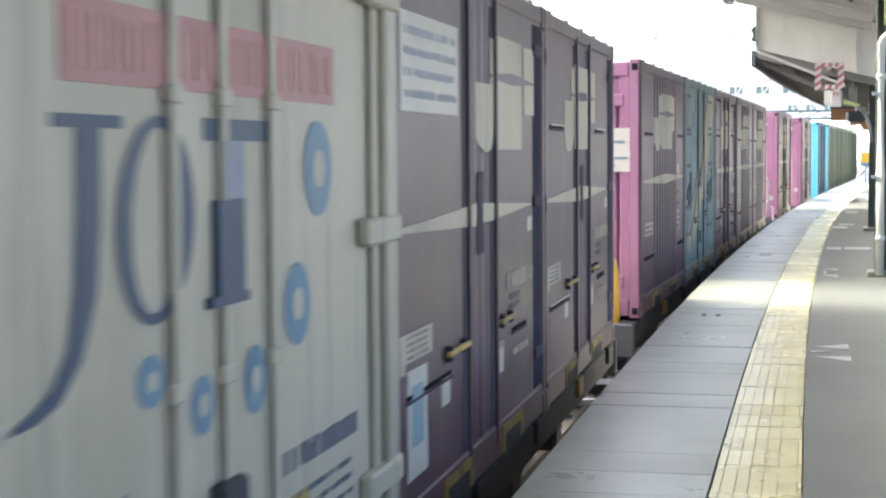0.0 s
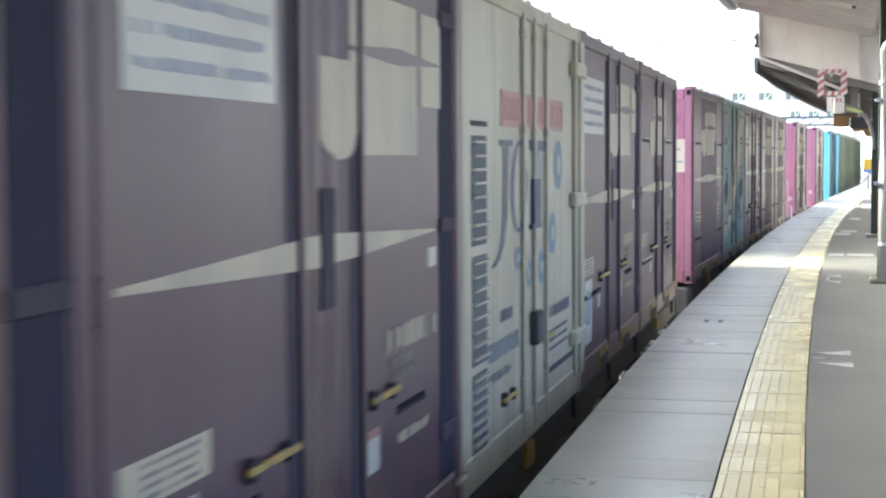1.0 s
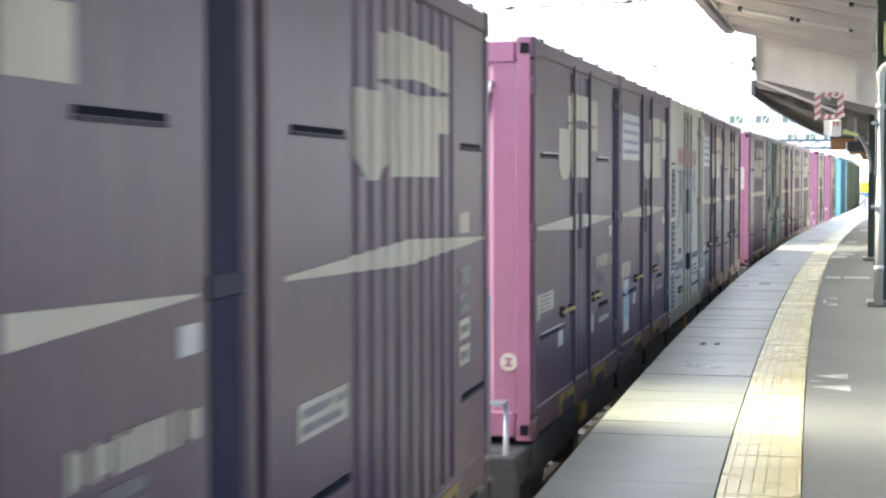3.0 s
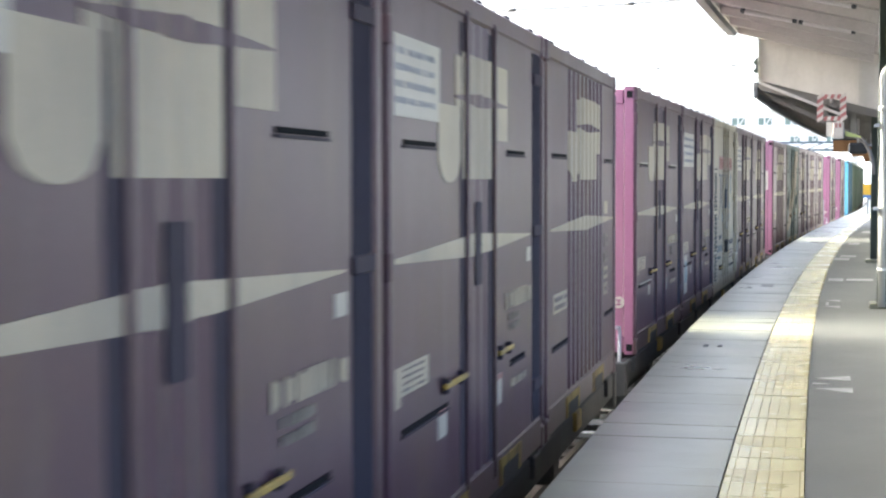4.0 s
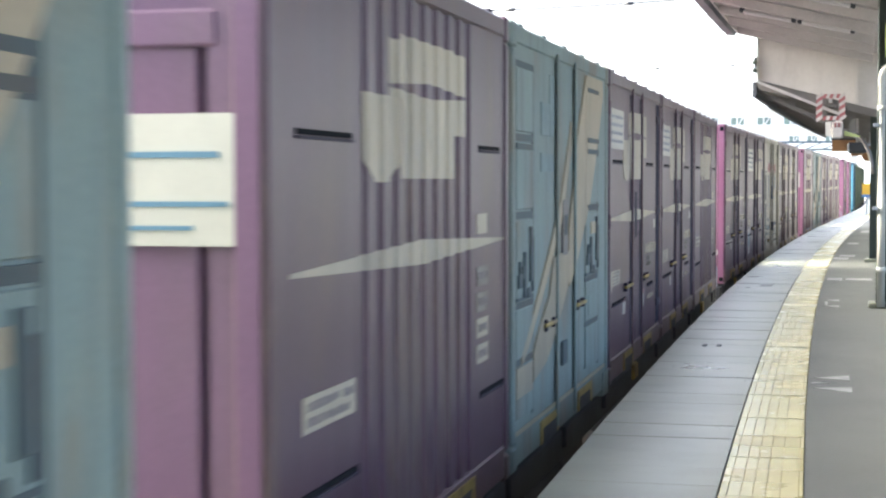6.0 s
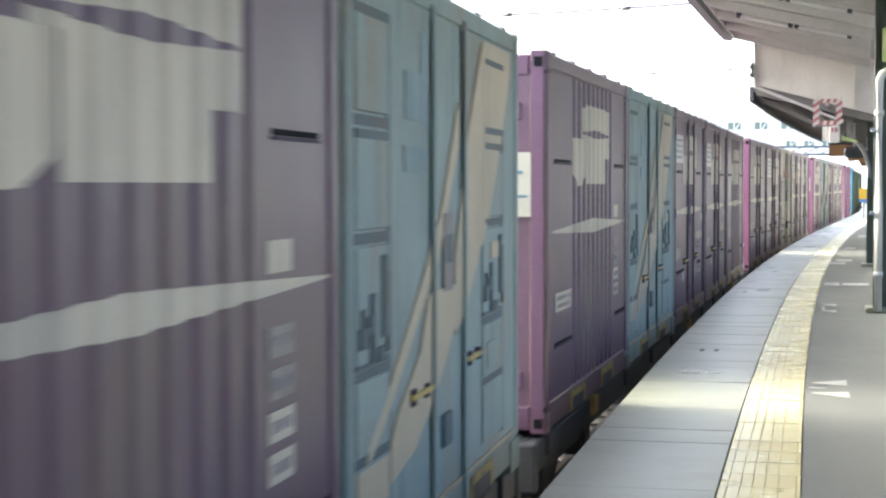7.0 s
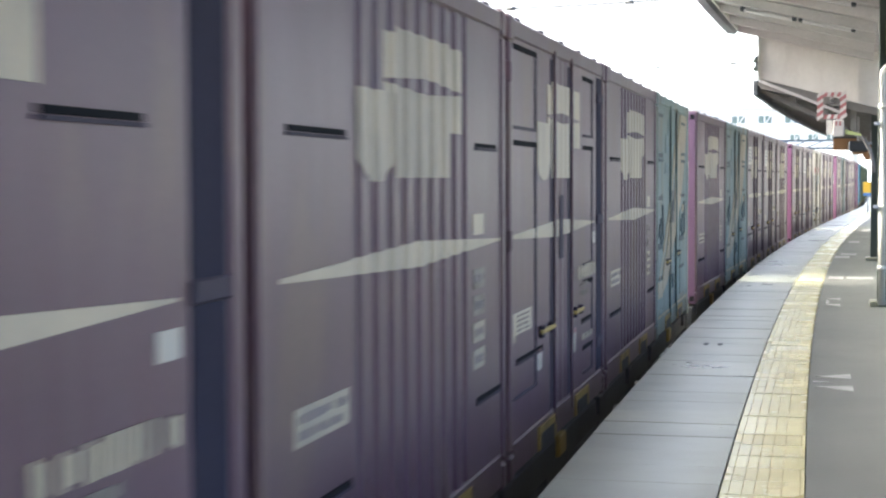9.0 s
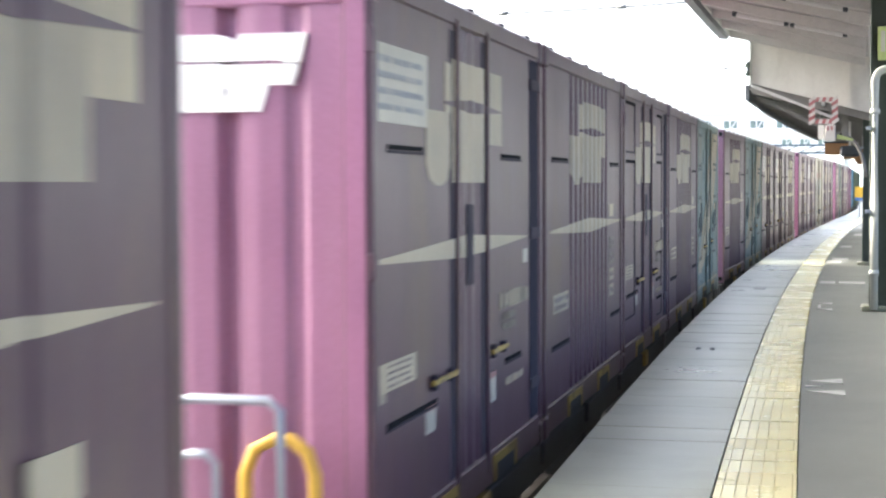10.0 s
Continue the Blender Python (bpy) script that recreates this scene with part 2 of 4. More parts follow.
def bm_part(name, bm, mat, parent=None, label=""):
    """One bmesh as one object under its thing."""
    bmesh.ops.recalc_face_normals(bm, faces=bm.faces)
    me = bpy.data.meshes.new(name)
    bm.to_mesh(me)
    bm.free()
    me.materials.append(mat)
    ob = new(name, me)
    ob.parent = parent
    return tagged(ob, label)


def add_box(bm, x0, x1, y0, y1, z0, z1, bevel=0.0, m=None):
    r = bmesh.ops.create_cube(bm, size=1.0, matrix=Matrix.Translation(((x0 + x1) / 2, (y0 + y1) / 2, (z0 + z1) / 2)) @ Matrix.Diagonal((x1 - x0, y1 - y0, z1 - z0, 1)))
    vs = r["verts"]
    if bevel:
        es = list({e for v in vs for e in v.link_edges})
        out = bmesh.ops.bevel(bm, geom=es, offset=bevel, segments=1, affect="EDGES", profile=0.5)
        vs = list({v for f in out["faces"] for v in f.verts} | {v for v in vs if v.is_valid})
    if m is not None:
        bmesh.ops.transform(bm, matrix=m, verts=vs)


def boxes(name, spans, mat, parent=None, label="", bevel=0.0):
    bm = bmesh.new()
    for b in spans:
        add_box(bm, *b, bevel=bevel)
    return bm_part(name, bm, mat, parent, label)


def box(name, x0, x1, y0, y1, z0, z1, mat, parent=None, label="", bevel=0.0):
    return boxes(name, [(x0, x1, y0, y1, z0, z1)], mat, parent, label, bevel)


def tube(name, points, radius, mat, parent=None, label="", sides=10):
    """A round bar along a polyline."""
    bm = bmesh.new()
    pts = [Vector(p) for p in points]
    rings = []
    for i, p in enumerate(pts):
        a = pts[max(i - 1, 0)]
        c = pts[min(i + 1, len(pts) - 1)]
        q = (c - a).to_track_quat("Z", "Y")
        rings.append([bm.verts.new(p + q @ Vector((radius * math.cos(2 * math.pi * k / sides), radius * math.sin(2 * math.pi * k / sides), 0))) for k in range(sides)])
    for r0, r1 in zip(rings, rings[1:]):
        for k in range(sides):
            bm.faces.new((r0[k], r0[(k + 1) % sides], r1[(k + 1) % sides], r1[k]))
    bm.faces.new(rings[0])
    bm.faces.new(rings[-1])
    ob = bm_part(name, bm, mat, parent, label)
    for f in ob.data.polygons:
        f.use_smooth = len(f.vertices) == 4
    return ob


def cylinder(name, p0, p1, radius, mat, parent=None, label="", sides=24):
    ob = tube(name, [p0, p1], radius, mat, parent, label, sides)
    return ob


def sweep(name, s0, s1, section, mat, parent=None, step=1.0, label=""):
    """A closed section of (n, z) swept along the track from s0 to s1."""
    count = max(1, math.ceil((s1 - s0) / step))
    verts, faces, k = [], [], len(section)
    for i in range(count + 1):
        s = s0 + (s1 - s0) * i / count
        verts += [at(s, n, z) for n, z in section]
    for i in range(count):
        for j in range(k):
            a, b = i * k + j, i * k + (j + 1) % k
            faces.append((a, b, b + k, a + k))
    faces.append(tuple(range(k))[::-1])
    faces.append(tuple(range(count * k, count * k + k)))
    bm = bmesh.new()
    me = mesh_of(name, verts, faces, mat)
    bm.from_mesh(me)
    bpy.data.meshes.remove(me)
    return bm_part(name, bm, mat, parent, label)


def thing(name, label, category, group="", kind=""):
    ob = new(name)
    ob.empty_display_size = 0.3
    return tagged(ob, label, category, group, kind)




# ---- ground, track and platform ----
def build_ground():
    me = mesh_of("ground", [(-1500, -1500, -1.75), (1500, -1500, -1.75), (1500, 1500, -1.75), (-1500, 1500, -1.75)], [(0, 1, 2, 3)], GROUND)
    tagged(new("ground", me), "dusty open ground of the railway yard", "ground", kind="structure")
    bed = sweep("track_bed", -60, 220, [(-2.6, -1.74), (-1.7, -1.52), (1.45, -1.52), (1.75, -1.74)], BALLAST, step=2)
    tagged(bed, "sooty grey ballast bed under the track", "ballast", kind="stuff")
    for n in (-0.56, 0.56):
        rail = sweep("rail", -60, 220, [(n - 0.032, -1.35), (n + 0.032, -1.35), (n + 0.032, -1.39), (n + 0.009, -1.40), (n + 0.009, -1.47), (n + 0.06, -1.49), (n - 0.06, -1.49), (n - 0.009, -1.47), (n - 0.009, -1.40), (n - 0.032, -1.39)], RAIL, step=1.5)
        tagged(rail, "worn steel running rail on concrete sleepers", "rail", "running rails", "structure")
    bm = bmesh.new()
    for i in range(-30, 200):
        add_box(bm, -1.0, 1.0, -0.11, 0.11, -1.56, -1.485, m=along(i * 0.62))
    tagged(bm_part("sleepers", bm, SLEEPER), "grey concrete sleepers in ballast", "sleepers", kind="stuff")


NE, YL, YR, NW = 1.80, 2.489, 2.815, 9.0


def build_platform():
    body = sweep("platform", -40, 125, [(NE + 0.04, -1.74), (NE + 0.04, -0.07), (NW, -0.07), (NW, -1.74)], CONCRETE)
    tagged(body, "concrete platform body with a stained edge wall", "platform", kind="structure")
    top = sweep("asphalt_pavement", -40, 125, [(YR + 0.004, -0.066), (YR + 0.004, 0.0), (NW, 0.0), (NW, -0.066)], ASPHALT)
    tagged(top, "dark grey worn asphalt platform surface", "pavement", kind="structure")
    return body, top


def build_enclosure():
    # unseen wall added to keep low sky light off the far container sides
    h = sweep("station_building", 34, 118, [(6.6, -1.74), (6.6, 5.5), (9.2, 5.5), (9.2, -1.74)], SHADE_WALL, step=2)
    tagged(h, "unseen dark grey wall added to darken the far train", "wall", kind="structure")


def build_markings():
    def decal(name, polygon_sets, label):
        verts, faces = [], []
        for poly in polygon_sets:
            k = len(verts)
            verts += [at(s, n, 0.004) for s, n in poly] + [at(s, n, -0.002) for s, n in poly]
            c = len(poly)
            faces.append(tuple(range(k, k + c)))
            faces += [(k + i, k + c + i, k + c + (i + 1) % c, k + (i + 1) % c) for i in range(c)]
        tagged(new(name, mesh_of(name, verts, faces, MARK)), label, "marking", kind="structure")

    decal("queue_marking", [[(9.62, 2.855), (9.46, 3.075), (9.70, 3.075)], [(10.12, 2.855), (10.02, 3.07), (10.28, 3.07)], [(9.82, 2.84), (9.90, 2.84), (9.87, 2.95)]], "worn white triangular queue marking on asphalt")
    decal("queue_marking", [[(15.95, 2.88), (16.05, 3.03), (15.75, 3.03)], [(16.75, 2.88), (16.55, 3.03), (16.85, 3.03)], [(16.1, 2.89), (16.5, 2.89), (16.5, 2.92), (16.1, 2.92)]], "worn white triangular queue marking on asphalt")
    decal("stop_line", [[(20.0, 2.86), (20.0, 3.04), (20.55, 3.04), (20.55, 2.86)], [(20.1, 3.08), (20.1, 3.40), (20.5, 3.40), (20.5, 3.08)]], "worn white painted line on asphalt")
    decal("boarding_marking", [[(25.3, 2.80 + 0.03), (25.3, 3.06), (26.0, 3.06), (26.0, 2.83)], [(26.3, 2.90), (26.3, 3.15), (26.9, 3.15), (26.9, 2.90)]], "worn white boarding marking on asphalt")
    decal("boarding_marking", [[(31.3, 2.92), (31.3, 3.12), (32.2, 3.12), (32.2, 2.92)]], "worn white boarding marking on asphalt")
    decal("boarding_marking", [[(38.3, 3.0), (38.3, 3.2), (39.8, 3.2), (39.8, 3.0)]], "worn white boarding marking on asphalt")
    decal("edge_plate", [[(18.8, 2.12), (18.8, 2.25), (19.3, 2.25), (19.3, 2.12)]], "small white plate set in the edge paving")
    bm = bmesh.new()
    for n in (2.045, 2.15):
        add_box(bm, -0.017, 0.017, -0.06, 0.06, -0.004, 0.003, m=along(11.98, n))
    tagged(bm_part("drain_holes", bm, STEEL_DARK), "two small dark holes in the edge paving", "drain", kind="structure")


# ---- canopy ----
def build_near_canopy():
    roof = sweep("near_canopy_roof", -14, 23.6, [(1.47, 3.52), (1.47, 3.47), (3.45, 3.04), (5.45, 3.47), (5.45, 3.52), (3.45, 3.09)], ROOF)
    tagged(roof, "grey sheet butterfly roof over the platform", "canopy roof", kind="structure")
    gutter = sweep("eave_fascia", -14, 23.62, [(1.33, 3.55), (1.33, 3.36), (1.44, 3.35), (1.47, 3.40), (1.47, 3.55)], EAVE)
    tagged(gutter, "grey steel eave fascia of the canopy", "fascia", kind="structure")
    strip = sweep("eave_trim", -14, 23.62, [(1.474, 3.44), (1.474, 3.395), (1.50, 3.39), (1.50, 3.44)], PIPE)
    tagged(strip, "pale trim strip along the canopy eave", "trim", kind="structure")
    for i in range(26):
        s = 23.35 - i * 1.45
        bm = bmesh.new()
        for a, b in ((1.5, 3.4), (5.4, 3.5)):
            za, zb = 3.46 - 0.0, 3.035
            vs = [Vector((x, y, z)) for x, z in ((a, za), (b, zb), (b, zb - 0.13), (a, za - 0.10)) for y in (-0.05, 0.05)]
            made = [bm.verts.new(v) for v in vs]
            for f in ((0, 2, 4, 6), (1, 7, 5, 3), (0, 1, 3, 2), (2, 3, 5, 4), (4, 5, 7, 6), (6, 7, 1, 0)):
                bm.faces.new([made[j] for j in f])
        ob = bm_part("rafter", bm, ROOF_STEEL)
        ob.matrix_world = along(s)
        tagged(ob, "grey steel rafter under the canopy roof", "rafter", "canopy rafters", "structure")
    for s in (19.6, 16.7, 13.8):
        lamp = thing("platform_light", "slim white tube light fixed under the canopy", "light", "canopy lights")
        lamp.matrix_world = along(s)
        for a in (1.86, 2.55):
            m = Matrix.Translation((a, 0, 3.37 - (a - 1.5) * 0.217)) @ Matrix.Rotation(math.atan(0.217), 4, "Y")
            bm = bmesh.new()
            add_box(bm, 0, 0.58, -0.08, 0.08, -0.03, 0.0, 0.006, m)
            bm_part("tube_cover", bm, LAMP_WHITE, lamp)
            for e in (-0.05, 0.58):
                bm = bmesh.new()
                add_box(bm, e, e + 0.05, -0.07, 0.07, -0.028, 0.05, 0.006, m)
                bm_part("end_cap", bm, STEEL_DARK, lamp)
            bm = bmesh.new()
            add_box(bm, 0.02, 0.56, -0.03, 0.03, 0.0, 0.125, 0, m)
            bm_part("fixture_base", bm, ROOF_STEEL, lamp)


def slant(name, s, corners, thick, mat, parent=None, label=""):
    """A plate across the platform at station s from (n, z) corners."""
    bm = bmesh.new()
    a = [bm.verts.new(Vector((n, -thick / 2, z))) for n, z in corners]
    b = [bm.verts.new(Vector((n, thick / 2, z))) for n, z in corners]
    bm.faces.new(a)
    bm.faces.new(b[::-1])
    k = len(a)
    for i in range(k):
        bm.faces.new((a[i], a[(i + 1) % k], b[(i + 1) % k], b[i]))
    ob = bm_part(name, bm, mat, parent, label)
    if parent is None:
        ob.matrix_world = along(s)
    return ob


def build_gable():
    g = slant("gable_panel", 23.62, [(1.79, 3.41), (3.45, 3.04), (3.45, 2.25), (1.79, 2.70)], 0.04, PANEL)
    tagged(g, "beige gable panel closing the step between two canopy roofs", "panel", kind="structure")
    g2 = slant("gable_panel", 23.62, [(5.11, 3.41), (3.45, 3.04), (3.45, 2.25), (5.11, 2.70)], 0.04, PANEL)
    tagged(g2, "beige gable panel closing the step between two canopy roofs", "panel", kind="structure")
    for k in (1, -1):
        c = slant("gable_backing", 23.66, [(3.45 - k * 1.66, 2.74), (3.45, 2.34), (3.45, 2.14), (3.45 - k * 1.66, 2.56)], 0.03, BRACKET)
        tagged(c, "dark backing strip behind the gable panel", "trim", kind="structure")
    e = slant("gable_edge", 23.58, [(1.765, 3.38), (1.80, 3.37), (1.80, 2.66), (1.765, 2.67)], 0.06, PIPE)
    tagged(e, "pale edge strip of the gable panel", "trim", kind="structure")
    r = slant("gable_rib", 23.56, [(3.16, 3.02), (3.19, 3.02), (3.19, 2.37), (3.16, 2.37)], 0.05, PANEL)
    tagged(r, "grey vertical joint strip on the gable panel", "trim", kind="structure")
    signal = thing("eave_signal", "small dark signal lamps on a bracket at the panel edge", "signal lamp")
    signal.matrix_world = along(23.5)
    box("bracket", 1.735, 1.77, -0.02, 0.02, 2.80, 3.02, STEEL_DARK, signal)
    for z in (2.955, 2.83):
        cylinder("lamp_head", (1.742, -0.07, z), (1.742, 0.05, z), 0.032, COLUMN, signal)
    b = thing("canopy_bracket", "grey steel lattice bracket under the canopy eave", "bracket")
    b.matrix_world = along(23.95)
    slant("top_chord", 0, [(1.72, 2.665), (3.40, 2.285), (3.40, 2.23), (1.72, 2.61)], 0.10, BRACKET, b)
    slant("bottom_chord", 0, [(1.72, 2.61), (1.95, 2.50), (3.05, 1.97), (3.05, 1.91), (1.93, 2.44), (1.72, 2.54)], 0.10, BRACKET, b)
    slant("diagonal", -0.36, [(1.80, 2.685), (3.04, 2.17), (3.04, 2.125), (1.80, 2.64)], 0.05, ROOF_STEEL, b).location = (0, -0.36, 0)
    for n, zt, zb in ((2.26, 2.54, 2.34), (2.72, 2.44, 2.12), (3.12, 2.34, 1.9)):
        slant("strut", 0, [(n - 0.045, zt), (n + 0.045, zt), (n + 0.045, zb), (n - 0.045, zb)], 0.08, BRACKET, b)
    pts = [(3.05 + 0.36 * math.sin(a), 0, 1.94 - 0.62 * (1 - math.cos(a))) for a in [i * math.pi / 16 for i in range(9)]]
    tube("curved_brace", pts, 0.028, BRACKET, b)
    h = thing("hazard_frame", "square frame with red and white hazard stripes hung under the canopy", "sign frame")
    h.matrix_world = along(23.05)
    n0, n1, z0, z1, w = 2.63, 3.03, 2.08, 2.45, 0.085
    count = 7
    for i in range(count):
        mat = HAZARD_RED if i % 2 else HAZARD_WHITE
        a, c = z0 + (z1 - z0) * i / count, z0 + (z1 - z0) * (i + 1) / count
        for x0, x1 in ((n0, n0 + w), (n1 - w, n1)):
            sk = 0.03
            slant("stripe", 0, [(x0, a - sk), (x1, a + sk), (x1, c + sk), (x0, c - sk)], 0.03, mat, h)
    for i in range(5):
        mat = HAZARD_WHITE if i % 2 else HAZARD_RED
        a, c = n0 + w + (n1 - n0 - 2 * w) * i / 5, n0 + w + (n1 - n0 - 2 * w) * (i + 1) / 5
        for z, q in ((z0, z0 + w * 0.7), (z1 - w * 0.7, z1)):
            slant("stripe", 0, [(a, z), (c, z), (c + 0.02, q), (a + 0.02, q)], 0.03, mat, h)
    box("hanger", 2.80, 2.84, 0.0, 0.9, z1 - 0.10, z1 - 0.06, ROOF_STEEL, h)
    l = thing("hanging_sign", "small white sign box with pink print under the hazard frame", "sign")
    l.matrix_world = along(23.05)
    box("sign_box", 2.85, 3.0, -0.05, 0.05, 1.83, 2.06, HAZARD_WHITE, l, bevel=0.01)
    box("hanger", 2.90, 2.94, -0.01, 0.01, 2.05, 2.10, ROOF_STEEL, l)
    for i in range(2):
        box("print_bar", 2.885 + i * 0.05, 2.91 + i * 0.05, -0.056, -0.05, 1.98, 2.04, HAZARD_RED, l)
    box("side_plate", 2.76, 2.84, -0.02, 0.02, 1.86, 2.06, PANEL, l)
    slant("lime_plate", 0, [(3.02, 1.93), (3.24, 1.86), (3.24, 1.835), (3.02, 1.86)], 0.03, LIME, l)
    cam_box = thing("monitor_housing", "dark monitor housing hung under the far canopy", "monitor")
    cam_box.matrix_world = along(26.0)
    box("housing", 3.02, 3.32, -0.2, 0.2, 1.66, 1.83, STEEL_DARK, cam_box, bevel=0.03)
    box("hanger", 3.15, 3.19, -0.02, 0.02, 1.83, 2.25, ROOF_STEEL, cam_box)


def build_far_canopy():
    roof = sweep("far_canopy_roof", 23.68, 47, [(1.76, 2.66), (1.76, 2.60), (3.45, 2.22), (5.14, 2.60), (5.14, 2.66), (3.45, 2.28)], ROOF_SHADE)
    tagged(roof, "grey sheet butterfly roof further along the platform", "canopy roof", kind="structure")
    f = sweep("far_eave_fascia", 23.65, 47, [(1.70, 2.68), (1.70, 2.46), (1.76, 2.46), (1.76, 2.68)], EAVE)
    tagged(f, "grey steel eave fascia of the further canopy", "fascia", kind="structure")
    for i in range(14):
        ob = slant("rafter", 25.2 + i * 1.6, [(1.77, 2.59), (3.42, 2.22), (3.42, 2.13), (1.77, 2.50)], 0.08, BRACKET)
        tagged(ob, "grey steel rafter under the canopy roof", "rafter", "canopy rafters", "structure")
    for s, n in ((28, 2.5), (33, 2.7), (38, 2.8), (43, 2.7)):
        sign = thing("hanging_board", "small hanging board with brown and pale panels", "sign", "hanging boards")
        sign.matrix_world = along(s, n + 0.45)
        box("board", -0.22, 0.22, -0.03, 0.03, 1.72, 1.92, BOARD_BROWN, sign)
        box("border", -0.23, 0.23, -0.025, 0.025, 1.92, 1.95, STEEL_DARK, sign)
        for x in (-0.15, 0.15):
            box("hanger", x - 0.01, x + 0.01, -0.01, 0.01, 1.95, 2.28, ROOF_STEEL, sign)


def build_columns():
    for s, top in ((-10.6, 3.05), (-1.7, 3.05), (7.1, 3.05), (15.95, 3.05), (24.75, 2.24), (33.5, 2.24), (42.3, 2.24)):
        c = thing("canopy_column", "dark green steel canopy column on a concrete foot", "column", "canopy columns")
        c.matrix_world = along(s, 3.475)
        boxes("shaft", [(-0.10, -0.085, -0.09, 0.09, 0.05, top), (0.085, 0.10, -0.09, 0.09, 0.05, top), (-0.085, 0.085, -0.008, 0.008, 0.05, top)], COLUMN, c)
        box("foot", -0.17, 0.22, -0.2, 0.2, 0.0, 0.05, SLAB, c, bevel=0.01)
        for z in (0.95, 1.75):
            box("pipe_clamp", -0.14, -0.09, -0.26, -0.09, z, z + 0.03, GREY_RAIL, c)
    p = thing("downpipe", "white rainwater downpipe with a bend beside the column", "downpipe")
    p.matrix_world = along(15.75, 3.418)
    r = 0.038
    pts = [(0, 0, 0.02), (0, 0, 1.0), (0, 0, 2.22)] + [(0.11 - 0.11 * math.cos(a), 0, 2.22 + 0.11 * math.sin(a)) for a in [i * math.pi / 12 for i in range(1, 7)]] + [(0.5, 0, 2.34)]
    tube("pipe", pts, r, PIPE, p, sides=20)
    for z in (0.35, 1.9):
        cylinder("collar", (0, 0, z), (0, 0, z + 0.05), r + 0.008, PIPE, p)
    t = thing("column_sign", "lime and white sign fixed high on the column", "sign")
    t.matrix_world = along(15.86, 3.42)
    box("plate", 0.02, 0.26, -0.02, 0.0, 2.42, 2.74, LIME, t)
    boxes("print_bar", [(0.05, 0.09, -0.026, -0.02, 2.50, 2.70), (0.12, 0.15, -0.026, -0.02, 2.46, 2.64)], SIGN_WHITE, t)


def build_distance():
    def bridge(y, x0, x1, z0, z1, wins, label):
        b = thing("footbridge", label, "footbridge")
        box("deck_wall", x0, x1, y, y + 4, z0, z1, WHITE_PAINT, b)
        w0, w1 = z1 - 0.98, z1 - 0.50
        box("roof", x0 - 0.3, x1 + 0.3, y - 0.5, y + 4.5, z1, z1 + 0.18, WHITE_PAINT, b)
        for x in wins:
            w = box("window", x, x + 0.86, y - 0.03, y - 0.004, w0, w1, WINDOW_GLASS, b)
            boxes("window_frame", [(x - 0.06, x + 0.92, y - 0.06, y - 0.002, w0 - 0.08, w0), (x - 0.06, x + 0.92, y - 0.06, y - 0.002, w1, w1 + 0.08), (x + 0.36, x + 0.44, y - 0.06, y - 0.03, w0, w1)], WHITE_PAINT, w)
            slant("brace", 0, [(x + 0.44, w0), (x + 0.52, w0), (x + 0.84, w1), (x + 0.76, w1)], 0.04, WHITE_PAINT, w).location = (0, y - 0.07, 0)
        for x in (x0 + 1, (x0 + x1) / 2, x1 - 1):
            box("pier", x - 0.3, x + 0.3, y + 1.5, y + 2.5, -1.75, z0, WHITE_PAINT, b)

    bridge(108, -14, 11, 4.75, 5.93, [-13 + i * 1.75 for i in range(13)], "white enclosed station footbridge with a row of windows")
    bridge(146, -4, 22, 4.1, 5.7, [3.2 + i * 1.6 for i in range(11)], "white enclosed station footbridge with a row of windows")
    g = thing("overhead_gantry", "pale blue steel lattice gantry across the tracks", "gantry")
    y, x0, x1 = 96, -1.0, 14.0
    for z in (2.95, 3.42):
        box("chord", x0, x1, y, y + 0.1, z, z + 0.13, BEAM, g)
    for i in range(15):
        x = x0 + i
        slant("lattice_bar", 0, [(x, 3.09), (x + 0.16, 3.09), (x + 1.0, 3.43), (x + 0.84, 3.43)], 0.06, BEAM, g).location = (0, y + 0.05, 0)
    for x in (x0, x1):
        box("post", x - 0.12, x + 0.12, y - 0.05, y + 0.2, -1.75, 3.6, BEAM, g)
    for s, z, n0, n1 in ((40.0, 4.09, -6.5, 1.1), (24.5, 3.96, -6.5, 1.0)):
        w = thing("span_wire", "thin overhead span wire with small insulators", "wire", "span wires")
        w.matrix_world = along(s)
        pts = [(n0 + (n1 - n0) * i / 12, 0, z + 0.10 * ((i - 6) / 6) ** 2 - 0.03) for i in range(13)]
        tube("wire", pts, 0.014, WIRE, w, sides=6)
        for i in (4, 7, 10):
            q = Vector(pts[i])
            cylinder("insulator", q - Vector((0.07, 0, 0)), q + Vector((0.07, 0, 0)), 0.032, WIRE, w, sides=10)
        box("mast", n0 - 0.12, n0 + 0.12, -0.12, 0.12, -1.75, z + 0.6, BEAM, w)
    y = thing("platform_end_sign", "yellow board with blue and white bands on a post", "sign")
    y.matrix_world = along(60.0, 2.42)
    box("board", -0.15, 0.19, -0.03, 0.03, 0.70, 1.10, SIGN_YELLOW, y)
    box("band", -0.15, 0.19, -0.032, 0.032, 0.60, 0.70, SIGN_BLUE, y)
    box("post", 0.0, 0.05, -0.02, 0.02, 0.0, 0.60, GREY_RAIL, y)
    # added glowing sheet: whitens the low sky and hides what lies beyond the bridges
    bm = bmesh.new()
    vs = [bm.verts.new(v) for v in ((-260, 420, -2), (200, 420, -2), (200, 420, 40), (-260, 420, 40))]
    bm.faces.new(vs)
    glow_sheet = bm_part("backdrop", bm, SKY_GLOW)
    tagged(glow_sheet, "added glowing white sheet behind the station", "backdrop", kind="structure")


